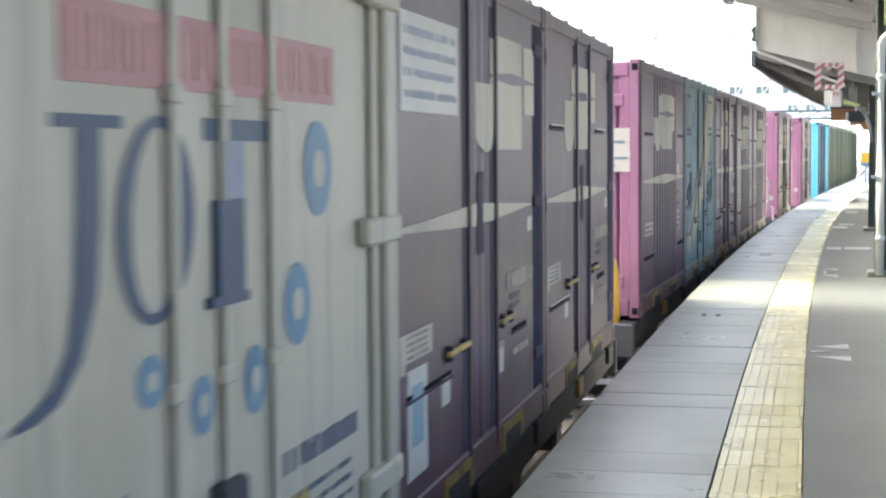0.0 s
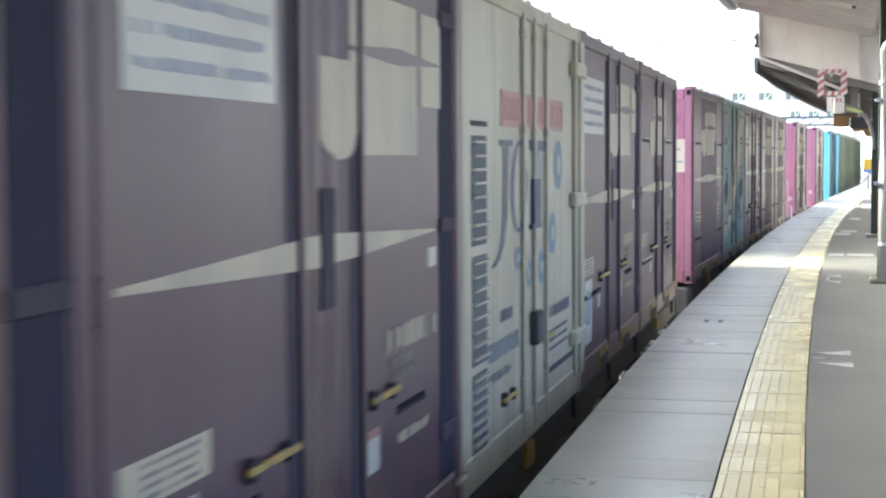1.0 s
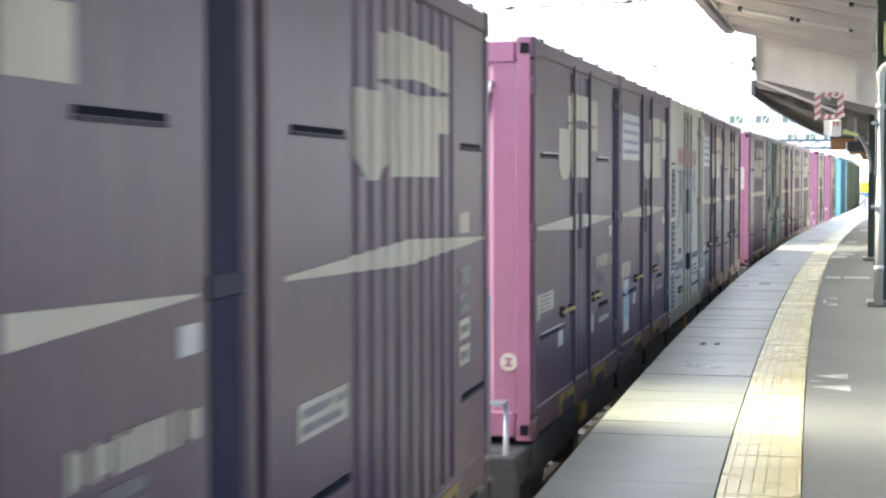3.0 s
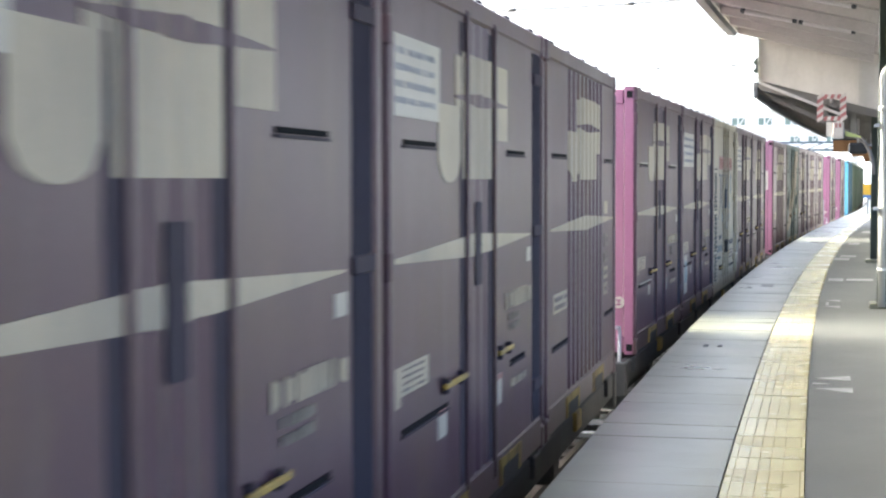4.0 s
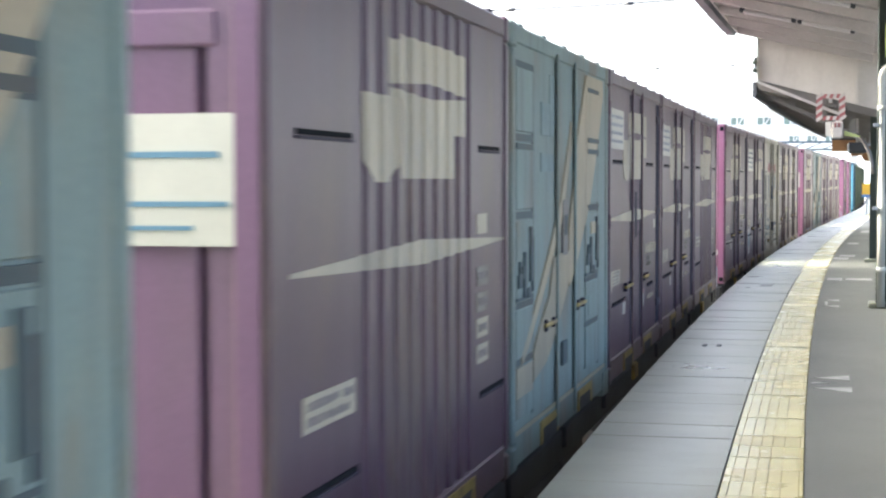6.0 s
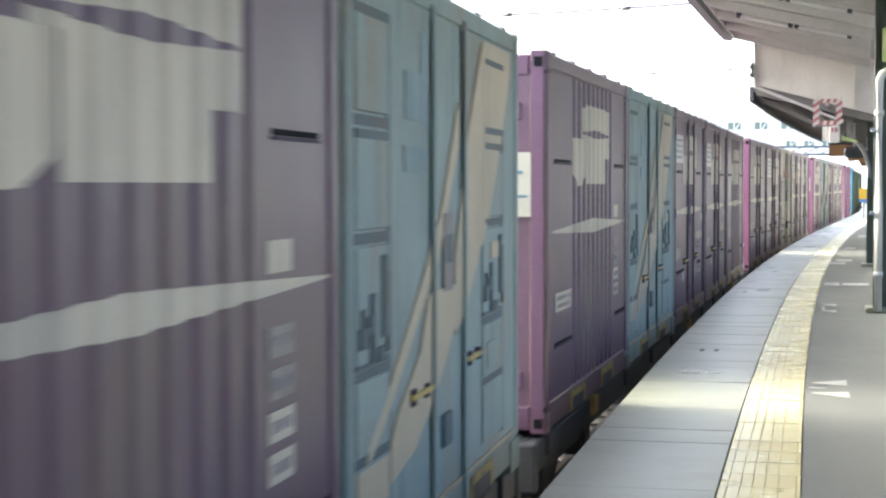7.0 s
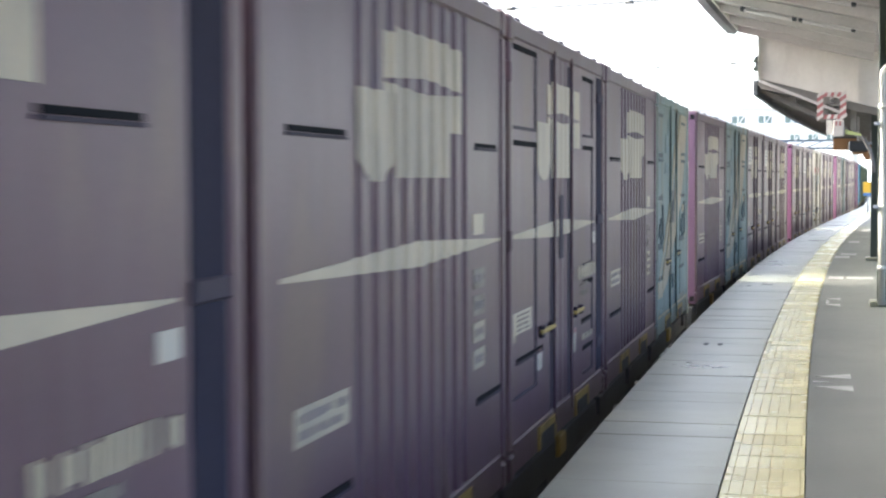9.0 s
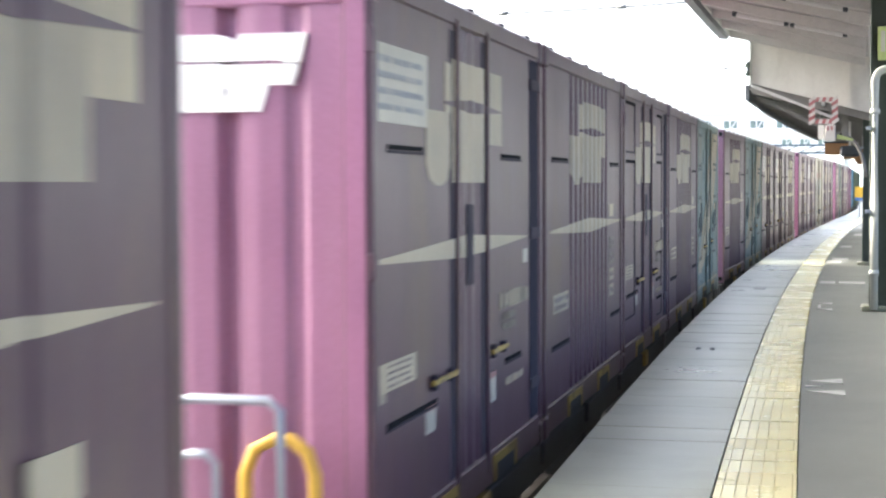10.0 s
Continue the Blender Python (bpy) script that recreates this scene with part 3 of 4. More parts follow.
# ---- containers: y along the train (the near end at -HALF), x towards the platform, z up from the deck ----
LENGTH, HALF, HEIGHT, SIDE = 3.715, 1.8575, 2.5, 1.212


def smooth_side(u):
    return SIDE


def ribbed_side(u):
    """Pressed vertical ribs in the middle of the side."""
    if u < 0.98 or u > 2.92:
        return SIDE
    f = ((u - 0.98) / 0.216) % 1.0
    return SIDE - 0.016 * min(1.0, max(0.0, min(f, 0.62 - f) / 0.10 + 0.0)) if f < 0.62 else SIDE


def door_side(u):
    """Flat side with three shallow pressed flutes in the door's middle post."""
    if u < 1.46 or u > 2.0:
        return SIDE
    return SIDE - 0.008 + 0.008 * math.cos(2 * math.pi * (u - 1.46) / 0.18)


def breaks(profile, u0, u1):
    us = {u0, u1}
    if profile is door_side:
        us |= {1.46 + i * 0.03 for i in range(19) if u0 < 1.46 + i * 0.03 < u1}
        us |= {u0 + (u1 - u0) * i / 8 for i in range(9)}
        return sorted(us)
    if profile is ribbed_side:
        for i in range(10):
            for f in (0.0, 0.10, 0.52, 0.62):
                u = 0.98 + (i + f) * 0.216
                if u0 < u < u1:
                    us.add(u)
    k = 24
    us |= {u0 + (u1 - u0) * i / k for i in range(k + 1)}
    return sorted(us)


def on_side(name, profile, u0, u1, low, high, mat, parent, label="", lift=0.004):
    """A thin painted or fixed shape that follows the side; low and high are heights or functions of u."""
    lo = low if callable(low) else (lambda u: low)
    hi = high if callable(high) else (lambda u: high)
    us = breaks(profile, u0, u1) if (callable(low) or callable(high) or profile is not smooth_side) else [u0, u1]
    verts, faces = [], []
    for u in us:
        x = profile(u)
        for z in (lo(u), hi(u)):
            verts += [(x + lift, u - HALF, z), (x - 0.002, u - HALF, z)]
    for i in range(len(us) - 1):
        a, b = 4 * i, 4 * i + 4
        faces += [(a, b, b + 2, a + 2), (a, a + 1, b + 1, b), (a + 2, b + 2, b + 3, a + 3)]
    b = 4 * (len(us) - 1)
    faces += [(0, 2, 3, 1), (b, b + 1, b + 3, b + 2)]
    ob = new(name, mesh_of(name, verts, faces, mat))
    ob.parent = parent
    return tagged(ob, label)


def line_bars(name, profile, u0, u1, z0, z1, rows, mat, parent, fill=0.55, seed=1, broken=True):
    """Rows of unreadable print as plain bars."""
    rng = random.Random(seed)
    spans = []
    pitch = (z1 - z0) / rows
    for r in range(rows):
        z = z0 + pitch * (r + (1 - fill) / 2)
        u = u0
        while u < u1 - 0.01:
            w = rng.uniform(0.022, 0.045) if broken else u1 - u0
            e = min(u + w, u1)
            d = rng.uniform(0, 0.22) * pitch * fill
            spans.append((SIDE + 0.003, SIDE + 0.0075, u - HALF, e - HALF, z + d * rng.choice((0, 0, 1)), z + pitch * fill - d * rng.choice((0, 0, 1))))
            u = e + rng.uniform(0.010, 0.022) * (3.0 if rng.random() < 0.16 else 1.0)
    return tagged(boxes(name, spans, mat, parent), kind="stuff")


def end_panel(parent, mat, style):
    """The end wall that faces back along the train."""
    y0 = -HALF
    verts, faces = [], []
    if style == "ribbed":
        xs = [(-1.10, 0.0)]
        for k in range(7):
            a, d = -0.835 + 0.29 * k, 0.055 if k % 2 else 0.022
            xs += [(a - 0.055, 0.0), (a - 0.02, d), (a + 0.02, d), (a + 0.055, 0.0), (a + 0.13, -0.006)]
        xs[-1] = (1.10, 0.0)
    else:
        xs = [(-1.10, 0.0), (-1.02, 0.0), (-1.0, 0.05), (1.0, 0.05), (1.02, 0.0), (1.10, 0.0)]
    for x, d in xs:
        verts += [(x, y0 + 0.012 + d, 0.17), (x, y0 + 0.012 + d, 2.40)]
    for i in range(len(xs) - 1):
        a = 2 * i
        faces.append((a, a + 2, a + 3, a + 1))
    ob = new("end_panel", mesh_of("end_panel", verts, faces, mat))
    ob.parent = parent
    return ob


def shell(name, label, mat_side, mat_end, mat_dark, profile, end_style, roof_mat=None, pockets=True):
    c = thing(name, label, "container", "containers on the train")
    y0, y1 = -HALF, HALF
    box("body", -1.19, 1.165, y0 + 0.075, y1 - 0.02, 0.12, 2.40, mat_side, c)
    bm = bmesh.new()
    for i in range(14):
        a = y0 + 0.06 + i * (LENGTH - 0.12) / 14
        add_box(bm, -1.15, 1.15, a, a + 0.16, 2.395, 2.43)
    bm_part("roof", bm, roof_mat or mat_side, c)
    us = breaks(profile, 0.09, 3.625)
    verts, faces = [], []
    for u in us:
        x = profile(u)
        verts += [(x, u - HALF, 0.18), (x, u - HALF, 2.40)]
    for i in range(len(us) - 1):
        faces.append((2 * i, 2 * i + 2, 2 * i + 3, 2 * i + 1))
    p = new("side_panel", mesh_of("side_panel", verts, faces, mat_side))
    p.parent = c
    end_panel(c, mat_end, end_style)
    for y in (y0, y1):
        for x in (-1, 1):
            a, b = sorted((x * 1.225, x * 1.10))
            ya, yb = (y0, y0 + 0.095) if y < 0 else (y1 - 0.095, y1)
            box("corner_post", a, b, ya, yb, 0.16, 2.36, mat_side, c, bevel=0.012)
            if y < 0:
                box("end_post_face", a + (0.012 if x > 0 else 0.03), b - (0.03 if x > 0 else 0.012), ya - 0.007, ya + 0.01, 0.004, 2.496, mat_end, c)
            for z in (0.0, 2.36):
                cast = box("corner_casting", a - (0.002 if x < 0 else 0), b + (0.002 if x > 0 else 0), ya - (0.003 if y < 0 else 0), yb + (0.003 if y > 0 else 0.03), z, z + 0.145, mat_side, c, bevel=0.015)
                yh = y0 - 0.0105 if y < 0 else y1 + 0.001
                box("casting_hole", x * 1.16 - 0.028, x * 1.16 + 0.028, yh, yh + 0.004, z + 0.035, z + 0.10, VOID_BLACK, cast)
    for x in (-1, 1):
        a, b = sorted((x * 1.222, x * 1.13))
        box("top_rail", a, b, y0 + 0.1, y1 - 0.1, 2.385, 2.492, mat_side, c, bevel=0.012)
        box("bottom_rail", a, b, y0 + 0.1, y1 - 0.1, 0.02, 0.20, mat_side, c, bevel=0.010)
    box("end_header", -1.10, 1.10, y0 + 0.002, y0 + 0.06, 2.34, 2.48, mat_end, c, bevel=0.01)
    box("end_sill", -1.10, 1.10, y0 + 0.002, y0 + 0.06, 0.02, 0.18, mat_end, c, bevel=0.01)
    for i in range(5):
        y = y0 + 0.35 + i * 0.75
        box("lashing_lug", 1.13, 1.21, y - 0.05, y + 0.05, 2.49, 2.512, mat_dark, c, bevel=0.008)
    if pockets:
        for u in (0.95, 2.35):
            pocket = on_side("fork_pocket", smooth_side, u - 0.10, u + 0.52, 0.03, 0.17, POCKET, c, "worn yellow fork pocket frame", lift=0.018)
            box("pocket_hole", SIDE + 0.012, SIDE + 0.021, u - HALF - 0.03, u - HALF + 0.43, 0.03, 0.122, STEEL_DARK, pocket)
    return c


def lozenge(u0, uc, u1, z0, half, tip0=0.012, tip1=0.004):
    """Heights of a long slender pennant, widest at uc."""
    def low(u):
        return z0 - (tip0 + (half - tip0) * (u - u0) / (uc - u0) if u < uc else half + (tip1 - half) * (u - uc) / (u1 - uc))

    def high(u):
        return z0 + (tip0 * 0.2 + (half - tip0 * 0.2) * (u - u0) / (uc - u0) if u < uc else half + (tip1 - half) * (u - uc) / (u1 - uc))
    return low, high


def pennant(profile, u0, uc, u1, z, half, parent):
    low, high = lozenge(u0, uc, u1, z, half)
    on_side("pennant_stripe", profile, u0, u1, low, high, WHITE_DECAL, parent, "slender off-white painted stripe")


def side_emblem(profile, u, parent, wide=1.0):
    """The operator's mark as plain white blocks cut by a dark slanted slot. u: where the blocks begin."""
    a, b, c, e = u
    r = (b - a) / 2

    def bowl(v):
        f = min(1.0, abs((v - a - r) / r))
        return 1.62 + 0.10 * (1 - math.sqrt(max(0.0, 1 - f * f)))
    on_side("emblem_block", profile, a, b, bowl, 1.965, WHITE_DECAL, parent)
    on_side("emblem_block", profile, b - 0.10, b + 0.02, 1.965, 2.20, WHITE_DECAL, parent)
    on_side("emblem_block", profile, b + (0.03 if wide < 1.2 else 0.0) + 0.02, c, 1.635, 2.225, WHITE_DECAL, parent)
    on_side("emblem_block", profile, c + (0.07 if wide < 1.2 else 0.0), e, 1.835, 2.215, WHITE_DECAL, parent)
    low, high = lozenge(b - 0.1, (b + e) / 2 - 0.1, e - 0.02, 2.015, 0.034)
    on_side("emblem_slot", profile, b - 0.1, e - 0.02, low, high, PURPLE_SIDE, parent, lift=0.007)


def end_emblem(parent):
    """White blocks of the mark high on the end wall."""
    y = -HALF - 0.002
    upper = [(-0.85, 2.122), (0.645, 2.122), (0.645, 2.19), (0.62, 2.222), (0.57, 2.23), (-0.85, 2.23)]
    upper_end = [(0.648, 2.122), (0.85, 2.122), (0.85, 2.113), (0.925, 2.113), (0.955, 2.23), (0.675, 2.23), (0.648, 2.195)]
    lower = [(-0.85, 1.92), (0.60, 1.92), (0.60, 2.113), (-0.85, 2.113)]
    lower_end = [(0.603, 1.92), (0.76, 1.92), (0.795, 2.025), (0.895, 2.025), (0.92, 2.109), (0.603, 2.109), (0.603, 2.03), (0.622, 2.0), (0.603, 1.965)]
    for poly in (upper, upper_end, lower, lower_end):
        verts = [(x, y, z) for x, z in poly] + [(x, y + 0.06, z) for x, z in poly]
        k = len(poly)
        faces = [tuple(range(k)), tuple(range(k, 2 * k))[::-1]] + [(i, k + i, k + (i + 1) % k, (i + 1) % k) for i in range(k)]
        ob = new("emblem_block", mesh_of("emblem_block", verts, faces, LIT_WHITE))
        ob.parent = parent


def handle(profile, u0, u1, z, parent, mat=None):
    h = boxes("door_handle", [(SIDE + 0.010, SIDE + 0.034, u0 - HALF, u1 - HALF, z - 0.013, z + 0.013)], mat or YELLOW, parent, "yellow door handle", bevel=0.006)
    box("handle_bracket", SIDE, SIDE + 0.03, u0 - HALF + 0.02, u0 - HALF + 0.06, z - 0.035, z + 0.035, PURPLE_DARK, h)
    box("handle_bracket", SIDE, SIDE + 0.028, u1 - HALF - 0.10, u1 - HALF - 0.06, z - 0.03, z + 0.03, PURPLE_DARK, h)


def slit(profile, u0, u1, z, parent, mat=None):
    v = on_side("vent_slit", profile, u0, u1, z - 0.014, z + 0.006, VOID_BLACK, parent, lift=0.006)
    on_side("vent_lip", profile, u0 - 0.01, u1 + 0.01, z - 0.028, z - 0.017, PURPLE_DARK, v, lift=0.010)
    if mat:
        on_side("vent_lip", profile, u0, u1, z + 0.002, z + 0.012, mat, v, "thin white lip along the slit", lift=0.012)


# end walls close behind a neighbour take the dark side paint as gap shade
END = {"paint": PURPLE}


def door_container(sign, deep=False, bright=False):
    label = "weathered red-purple freight container with side doors and white marks"
    if sign:
        label = "weathered red-purple side-door container with a white notice board"
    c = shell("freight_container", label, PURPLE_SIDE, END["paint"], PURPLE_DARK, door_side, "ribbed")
    f, g = smooth_side, door_side
    if sign == "corner":
        on_side("notice_board", f, 0.05, 0.90, 1.88, 2.20, SIGN_WHITE, c, "white notice board with unreadable print")
        line_bars("notice_print", f, 0.10, 0.80, 1.91, 2.17, 4, FAINT_INK, c, 0.42, 3)
    if sign == "wide":
        on_side("notice_board", f, 0.16, 1.24, 1.79, 2.19, SIGN_WHITE, c, "white notice board with unreadable print")
        line_bars("notice_print", f, 0.22, 1.18, 1.82, 2.16, 4, FAINT_INK, c, 0.40, 5)
    if not deep and sign != "wide":
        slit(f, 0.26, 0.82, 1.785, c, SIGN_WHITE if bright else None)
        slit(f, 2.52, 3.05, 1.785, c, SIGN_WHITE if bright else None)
    side_emblem(g, (1.72, 2.11, 2.95, 3.36) if sign == "wide" else (0.88, 1.33, 2.08, 2.52), c)
    pennant(g, 0.04, 1.70, 3.26, 1.318, 0.056, c)
    # flat dark strips carry the shade of the door grooves
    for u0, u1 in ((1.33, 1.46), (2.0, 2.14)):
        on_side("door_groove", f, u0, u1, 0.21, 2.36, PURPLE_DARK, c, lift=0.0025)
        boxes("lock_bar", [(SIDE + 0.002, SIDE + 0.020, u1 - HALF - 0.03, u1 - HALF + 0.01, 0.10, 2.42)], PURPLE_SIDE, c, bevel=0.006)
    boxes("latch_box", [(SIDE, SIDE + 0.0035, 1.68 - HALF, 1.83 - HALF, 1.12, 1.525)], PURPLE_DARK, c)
    # no recess in the mesh; its shade is painted as a strip
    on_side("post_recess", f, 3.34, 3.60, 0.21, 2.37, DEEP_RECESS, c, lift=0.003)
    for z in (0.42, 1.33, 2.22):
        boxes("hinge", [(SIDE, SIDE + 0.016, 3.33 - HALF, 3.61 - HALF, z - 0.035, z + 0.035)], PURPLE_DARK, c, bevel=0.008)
    on_side("number_plate_panel", f, 0.08, 0.68, 0.775, 0.895, WHITE_DECAL, c)
    line_bars("plate_print", f, 0.24, 0.60, 0.782, 0.890, 4, PLATE_INK, c, 0.42, 7)
    on_side("number_plate_panel", f, 0.02, 0.20, 0.735, 0.775, WHITE_DECAL, c)
    handle(f, 0.92, 1.37, 0.725, c)
    handle(f, 2.20, 2.58, 0.735, c)
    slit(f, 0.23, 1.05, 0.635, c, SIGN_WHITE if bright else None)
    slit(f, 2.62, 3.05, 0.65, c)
    tag = on_side("label_plate", f, 0.86, 1.03, 0.50, 0.625, SIGN_WHITE, c)
    on_side("label_stripe", f, 0.86, 1.03, 0.60, 0.625, RED_PRINT, tag, lift=0.006)
    tag = on_side("label_plate", f, 2.20, 2.36, 0.46, 0.62, SIGN_WHITE, c)
    on_side("label_stripe", f, 2.20, 2.36, 0.59, 0.62, RED_PRINT, tag, lift=0.006)
    zc = 0.88 if sign == "wide" else 0.94
    line_bars("container_code", f, 2.46, 3.26, zc - 0.005, zc + 0.095, 1, WHITE_DECAL, c, 0.95, 11)
    line_bars("container_code", f, 2.55, 2.90, zc - 0.13, zc - 0.02, 2, WORN_DECAL, c, 0.7, 12)
    line_bars("container_code", f, 2.62, 3.10, 0.50, 0.55, 1, WHITE_DECAL, c, 0.85, 13)
    on_side("label_plate", f, 3.12, 3.27, 1.165, 1.245, SIGN_WHITE, c)
    if sign == "wide":
        on_side("poster", f, 0.24, 0.58, 0.29, 0.74, SIGN_WHITE, c, "tall pale blue and white placard")
        on_side("poster_field", f, 0.31, 0.50, 0.42, 0.67, PALE_BLUE, c, lift=0.007)
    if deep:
        # shade along the edges of deep panels, painted on the flat side
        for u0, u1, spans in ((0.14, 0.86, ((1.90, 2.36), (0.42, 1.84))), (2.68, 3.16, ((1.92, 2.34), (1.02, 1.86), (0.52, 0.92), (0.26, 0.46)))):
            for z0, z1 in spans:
                on_side("recess_lip", f, u0, u1, z1 - 0.03, z1, VOID_BLACK, c, lift=0.005)
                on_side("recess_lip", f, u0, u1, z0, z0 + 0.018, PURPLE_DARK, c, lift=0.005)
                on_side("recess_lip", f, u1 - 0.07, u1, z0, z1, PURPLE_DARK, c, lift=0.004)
    end_emblem(c)
    if bright:
        ob = cylinder("round_badge", (1.06, -HALF - 0.004, 0.49), (1.06, -HALF + 0.03, 0.49), 0.055, SIGN_WHITE, c, "round white badge")
        boxes("badge_mark", [(1.035, 1.085, -HALF - 0.008, -HALF - 0.004, 0.505, 0.518), (1.035, 1.085, -HALF - 0.008, -HALF - 0.004, 0.462, 0.475), (1.05, 1.07, -HALF - 0.008, -HALF - 0.004, 0.475, 0.505)], PURPLE, ob)
    for z in (1.30, 2.2):
        box("hinge_block", 1.13, 1.232, -HALF - 0.006, -HALF + 0.04, z - 0.06, z + 0.06, PURPLE_SIDE, c, bevel=0.01)
    return c


def ribbed_container():
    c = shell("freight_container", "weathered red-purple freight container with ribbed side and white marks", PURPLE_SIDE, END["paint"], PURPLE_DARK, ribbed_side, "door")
    f, s = ribbed_side, smooth_side
    slit(s, 0.29, 0.90, 1.795, c)
    slit(s, 3.02, 3.50, 1.795, c)
    side_emblem(f, (1.09, 1.56, 2.50, 2.79), c, 1.3)
    pennant(f, 0.21, 1.95, 3.66, 1.318, 0.054, c)
    on_side("number_plate_panel", s, 0.34, 0.93, 0.77, 0.895, WHITE_DECAL, c)
    line_bars("plate_print", s, 0.38, 0.90, 0.78, 0.885, 2, PLATE_INK, c, 0.6, 17)
    on_side("label_plate", s, 2.97, 3.20, 1.36, 1.46, WHITE_DECAL, c)
    for z in (0.71, 0.84, 0.97, 1.10):
        on_side("label_plate", s, 2.97, 3.22, z, z + 0.095, WORN_DECAL if z > 0.9 else WHITE_DECAL, c)
        line_bars("plate_print", s, 3.0, 3.2, z + 0.015, z + 0.08, 1, PLATE_INK, c, 0.6, int(z * 100))
    slit(s, 0.28, 0.95, 0.56, c)
    slit(s, 3.04, 3.60, 0.56, c)
    # the end wall: door leaf, bars and a white placard
    y = -HALF
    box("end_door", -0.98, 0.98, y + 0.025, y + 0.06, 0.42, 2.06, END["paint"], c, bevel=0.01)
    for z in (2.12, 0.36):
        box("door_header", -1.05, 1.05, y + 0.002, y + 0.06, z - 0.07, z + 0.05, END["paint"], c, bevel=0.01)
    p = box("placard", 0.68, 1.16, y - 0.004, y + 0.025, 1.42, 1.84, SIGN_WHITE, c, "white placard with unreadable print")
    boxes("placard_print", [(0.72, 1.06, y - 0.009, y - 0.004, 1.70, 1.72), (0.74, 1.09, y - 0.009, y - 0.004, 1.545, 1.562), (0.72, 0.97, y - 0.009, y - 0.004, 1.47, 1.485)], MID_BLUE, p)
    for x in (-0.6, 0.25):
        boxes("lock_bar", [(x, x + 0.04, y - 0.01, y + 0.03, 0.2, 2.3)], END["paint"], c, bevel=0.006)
    for i in range(2):
        box("round_hole", 0.72 + i * 0.22, 0.79 + i * 0.22, y - 0.004, y + 0.01, 0.05, 0.12, VOID_BLACK, c)
    return c


def ribbed_container_low():
    """Like the ribbed one, with the mark set further on and one plate."""
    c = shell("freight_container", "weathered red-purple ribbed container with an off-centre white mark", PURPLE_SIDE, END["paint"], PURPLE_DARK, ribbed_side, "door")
    f, s = ribbed_side, smooth_side
    side_emblem(f, (1.70, 2.18, 3.12, 3.42), c, 1.3)
    pennant(f, 0.08, 1.85, 3.54, 1.318, 0.054, c)
    on_side("label_plate", s, 2.78, 3.05, 0.90, 1.03, WHITE_DECAL, c)
    on_side("number_plate_panel", s, 0.34, 0.93, 0.77, 0.895, WHITE_DECAL, c)
    slit(s, 0.28, 0.95, 0.56, c)
    return c


def teal_container():
    c = shell("freight_container", "faded teal container with cream ribbon paint and rusty edges", TEAL, TEAL, TEAL_DARK, smooth_side, "ribbed")
    f = smooth_side
    for u0, u1 in ((0.13, 0.62), (2.62, 3.20)):
        for z0, z1 in ((1.90, 2.26), (1.46, 1.84), (0.94, 1.40), (0.62, 0.90), (0.28, 0.58)):
            boxes("pressed_panel", [(SIDE - 0.001, SIDE + 0.010, u0 - HALF, u1 - HALF, z0, z1)], TEAL, c, bevel=0.006)
        # shade of the gaps between panels, laid on as dark strips
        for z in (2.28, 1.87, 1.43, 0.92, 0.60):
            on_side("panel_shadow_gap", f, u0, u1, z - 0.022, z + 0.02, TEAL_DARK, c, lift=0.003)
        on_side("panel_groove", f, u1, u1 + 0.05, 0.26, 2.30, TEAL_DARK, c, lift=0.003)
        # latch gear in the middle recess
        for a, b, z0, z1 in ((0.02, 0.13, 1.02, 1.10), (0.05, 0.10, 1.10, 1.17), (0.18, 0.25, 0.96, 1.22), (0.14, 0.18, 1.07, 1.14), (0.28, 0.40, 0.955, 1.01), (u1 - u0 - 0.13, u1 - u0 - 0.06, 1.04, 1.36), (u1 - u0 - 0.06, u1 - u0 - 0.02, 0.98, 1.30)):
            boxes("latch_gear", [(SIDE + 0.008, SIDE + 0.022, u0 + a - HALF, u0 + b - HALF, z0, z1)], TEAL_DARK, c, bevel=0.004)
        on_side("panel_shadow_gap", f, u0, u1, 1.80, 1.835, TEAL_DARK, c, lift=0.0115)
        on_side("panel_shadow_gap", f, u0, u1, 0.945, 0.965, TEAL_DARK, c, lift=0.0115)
    # the cream ribbon, falling towards the near end
    def edge(points):
        def z_at(u):
            for (u0, z0), (u1, z1) in zip(points, points[1:]):
                if u <= u1:
                    return z0 + (z1 - z0) * (u - u0) / (u1 - u0)
            return points[-1][1]
        return z_at
    on_side("ribbon_paint", f, 0.63, 1.90, edge([(0.63, 0.44), (1.05, 0.51), (1.33, 0.63), (1.57, 0.76), (1.90, 0.96)]), edge([(0.63, 0.60), (0.75, 0.70), (1.16, 0.91), (1.33, 1.15), (1.90, 1.16)]), CREAM, c, "slanting cream painted ribbon", lift=0.0125)
    on_side("ribbon_paint", f, 1.90, 2.60, edge([(1.90, 0.92), (2.16, 1.02), (2.54, 1.29), (2.60, 1.33)]), edge([(1.90, 1.30), (2.09, 1.62), (2.20, 1.86), (2.36, 2.06), (2.60, 2.34)]), CREAM, c, lift=0.0125)
    on_side("ribbon_paint", f, 2.60, 3.42, edge([(2.60, 1.33), (2.82, 1.49), (3.09, 1.80), (3.31, 2.09), (3.42, 2.25)]), edge([(2.60, 2.34), (2.64, 2.37), (3.42, 2.37)]), CREAM, c, lift=0.0135)
    on_side("ribbon_paint", f, 0.29, 2.00, edge([(0.29, 0.57), (0.56, 0.70), (1.17, 1.07), (1.57, 1.32), (2.0, 1.82)]), edge([(0.29, 0.64), (0.56, 0.79), (1.17, 1.19), (1.57, 1.48), (2.0, 2.02)]), CREAM, c, lift=0.0105)
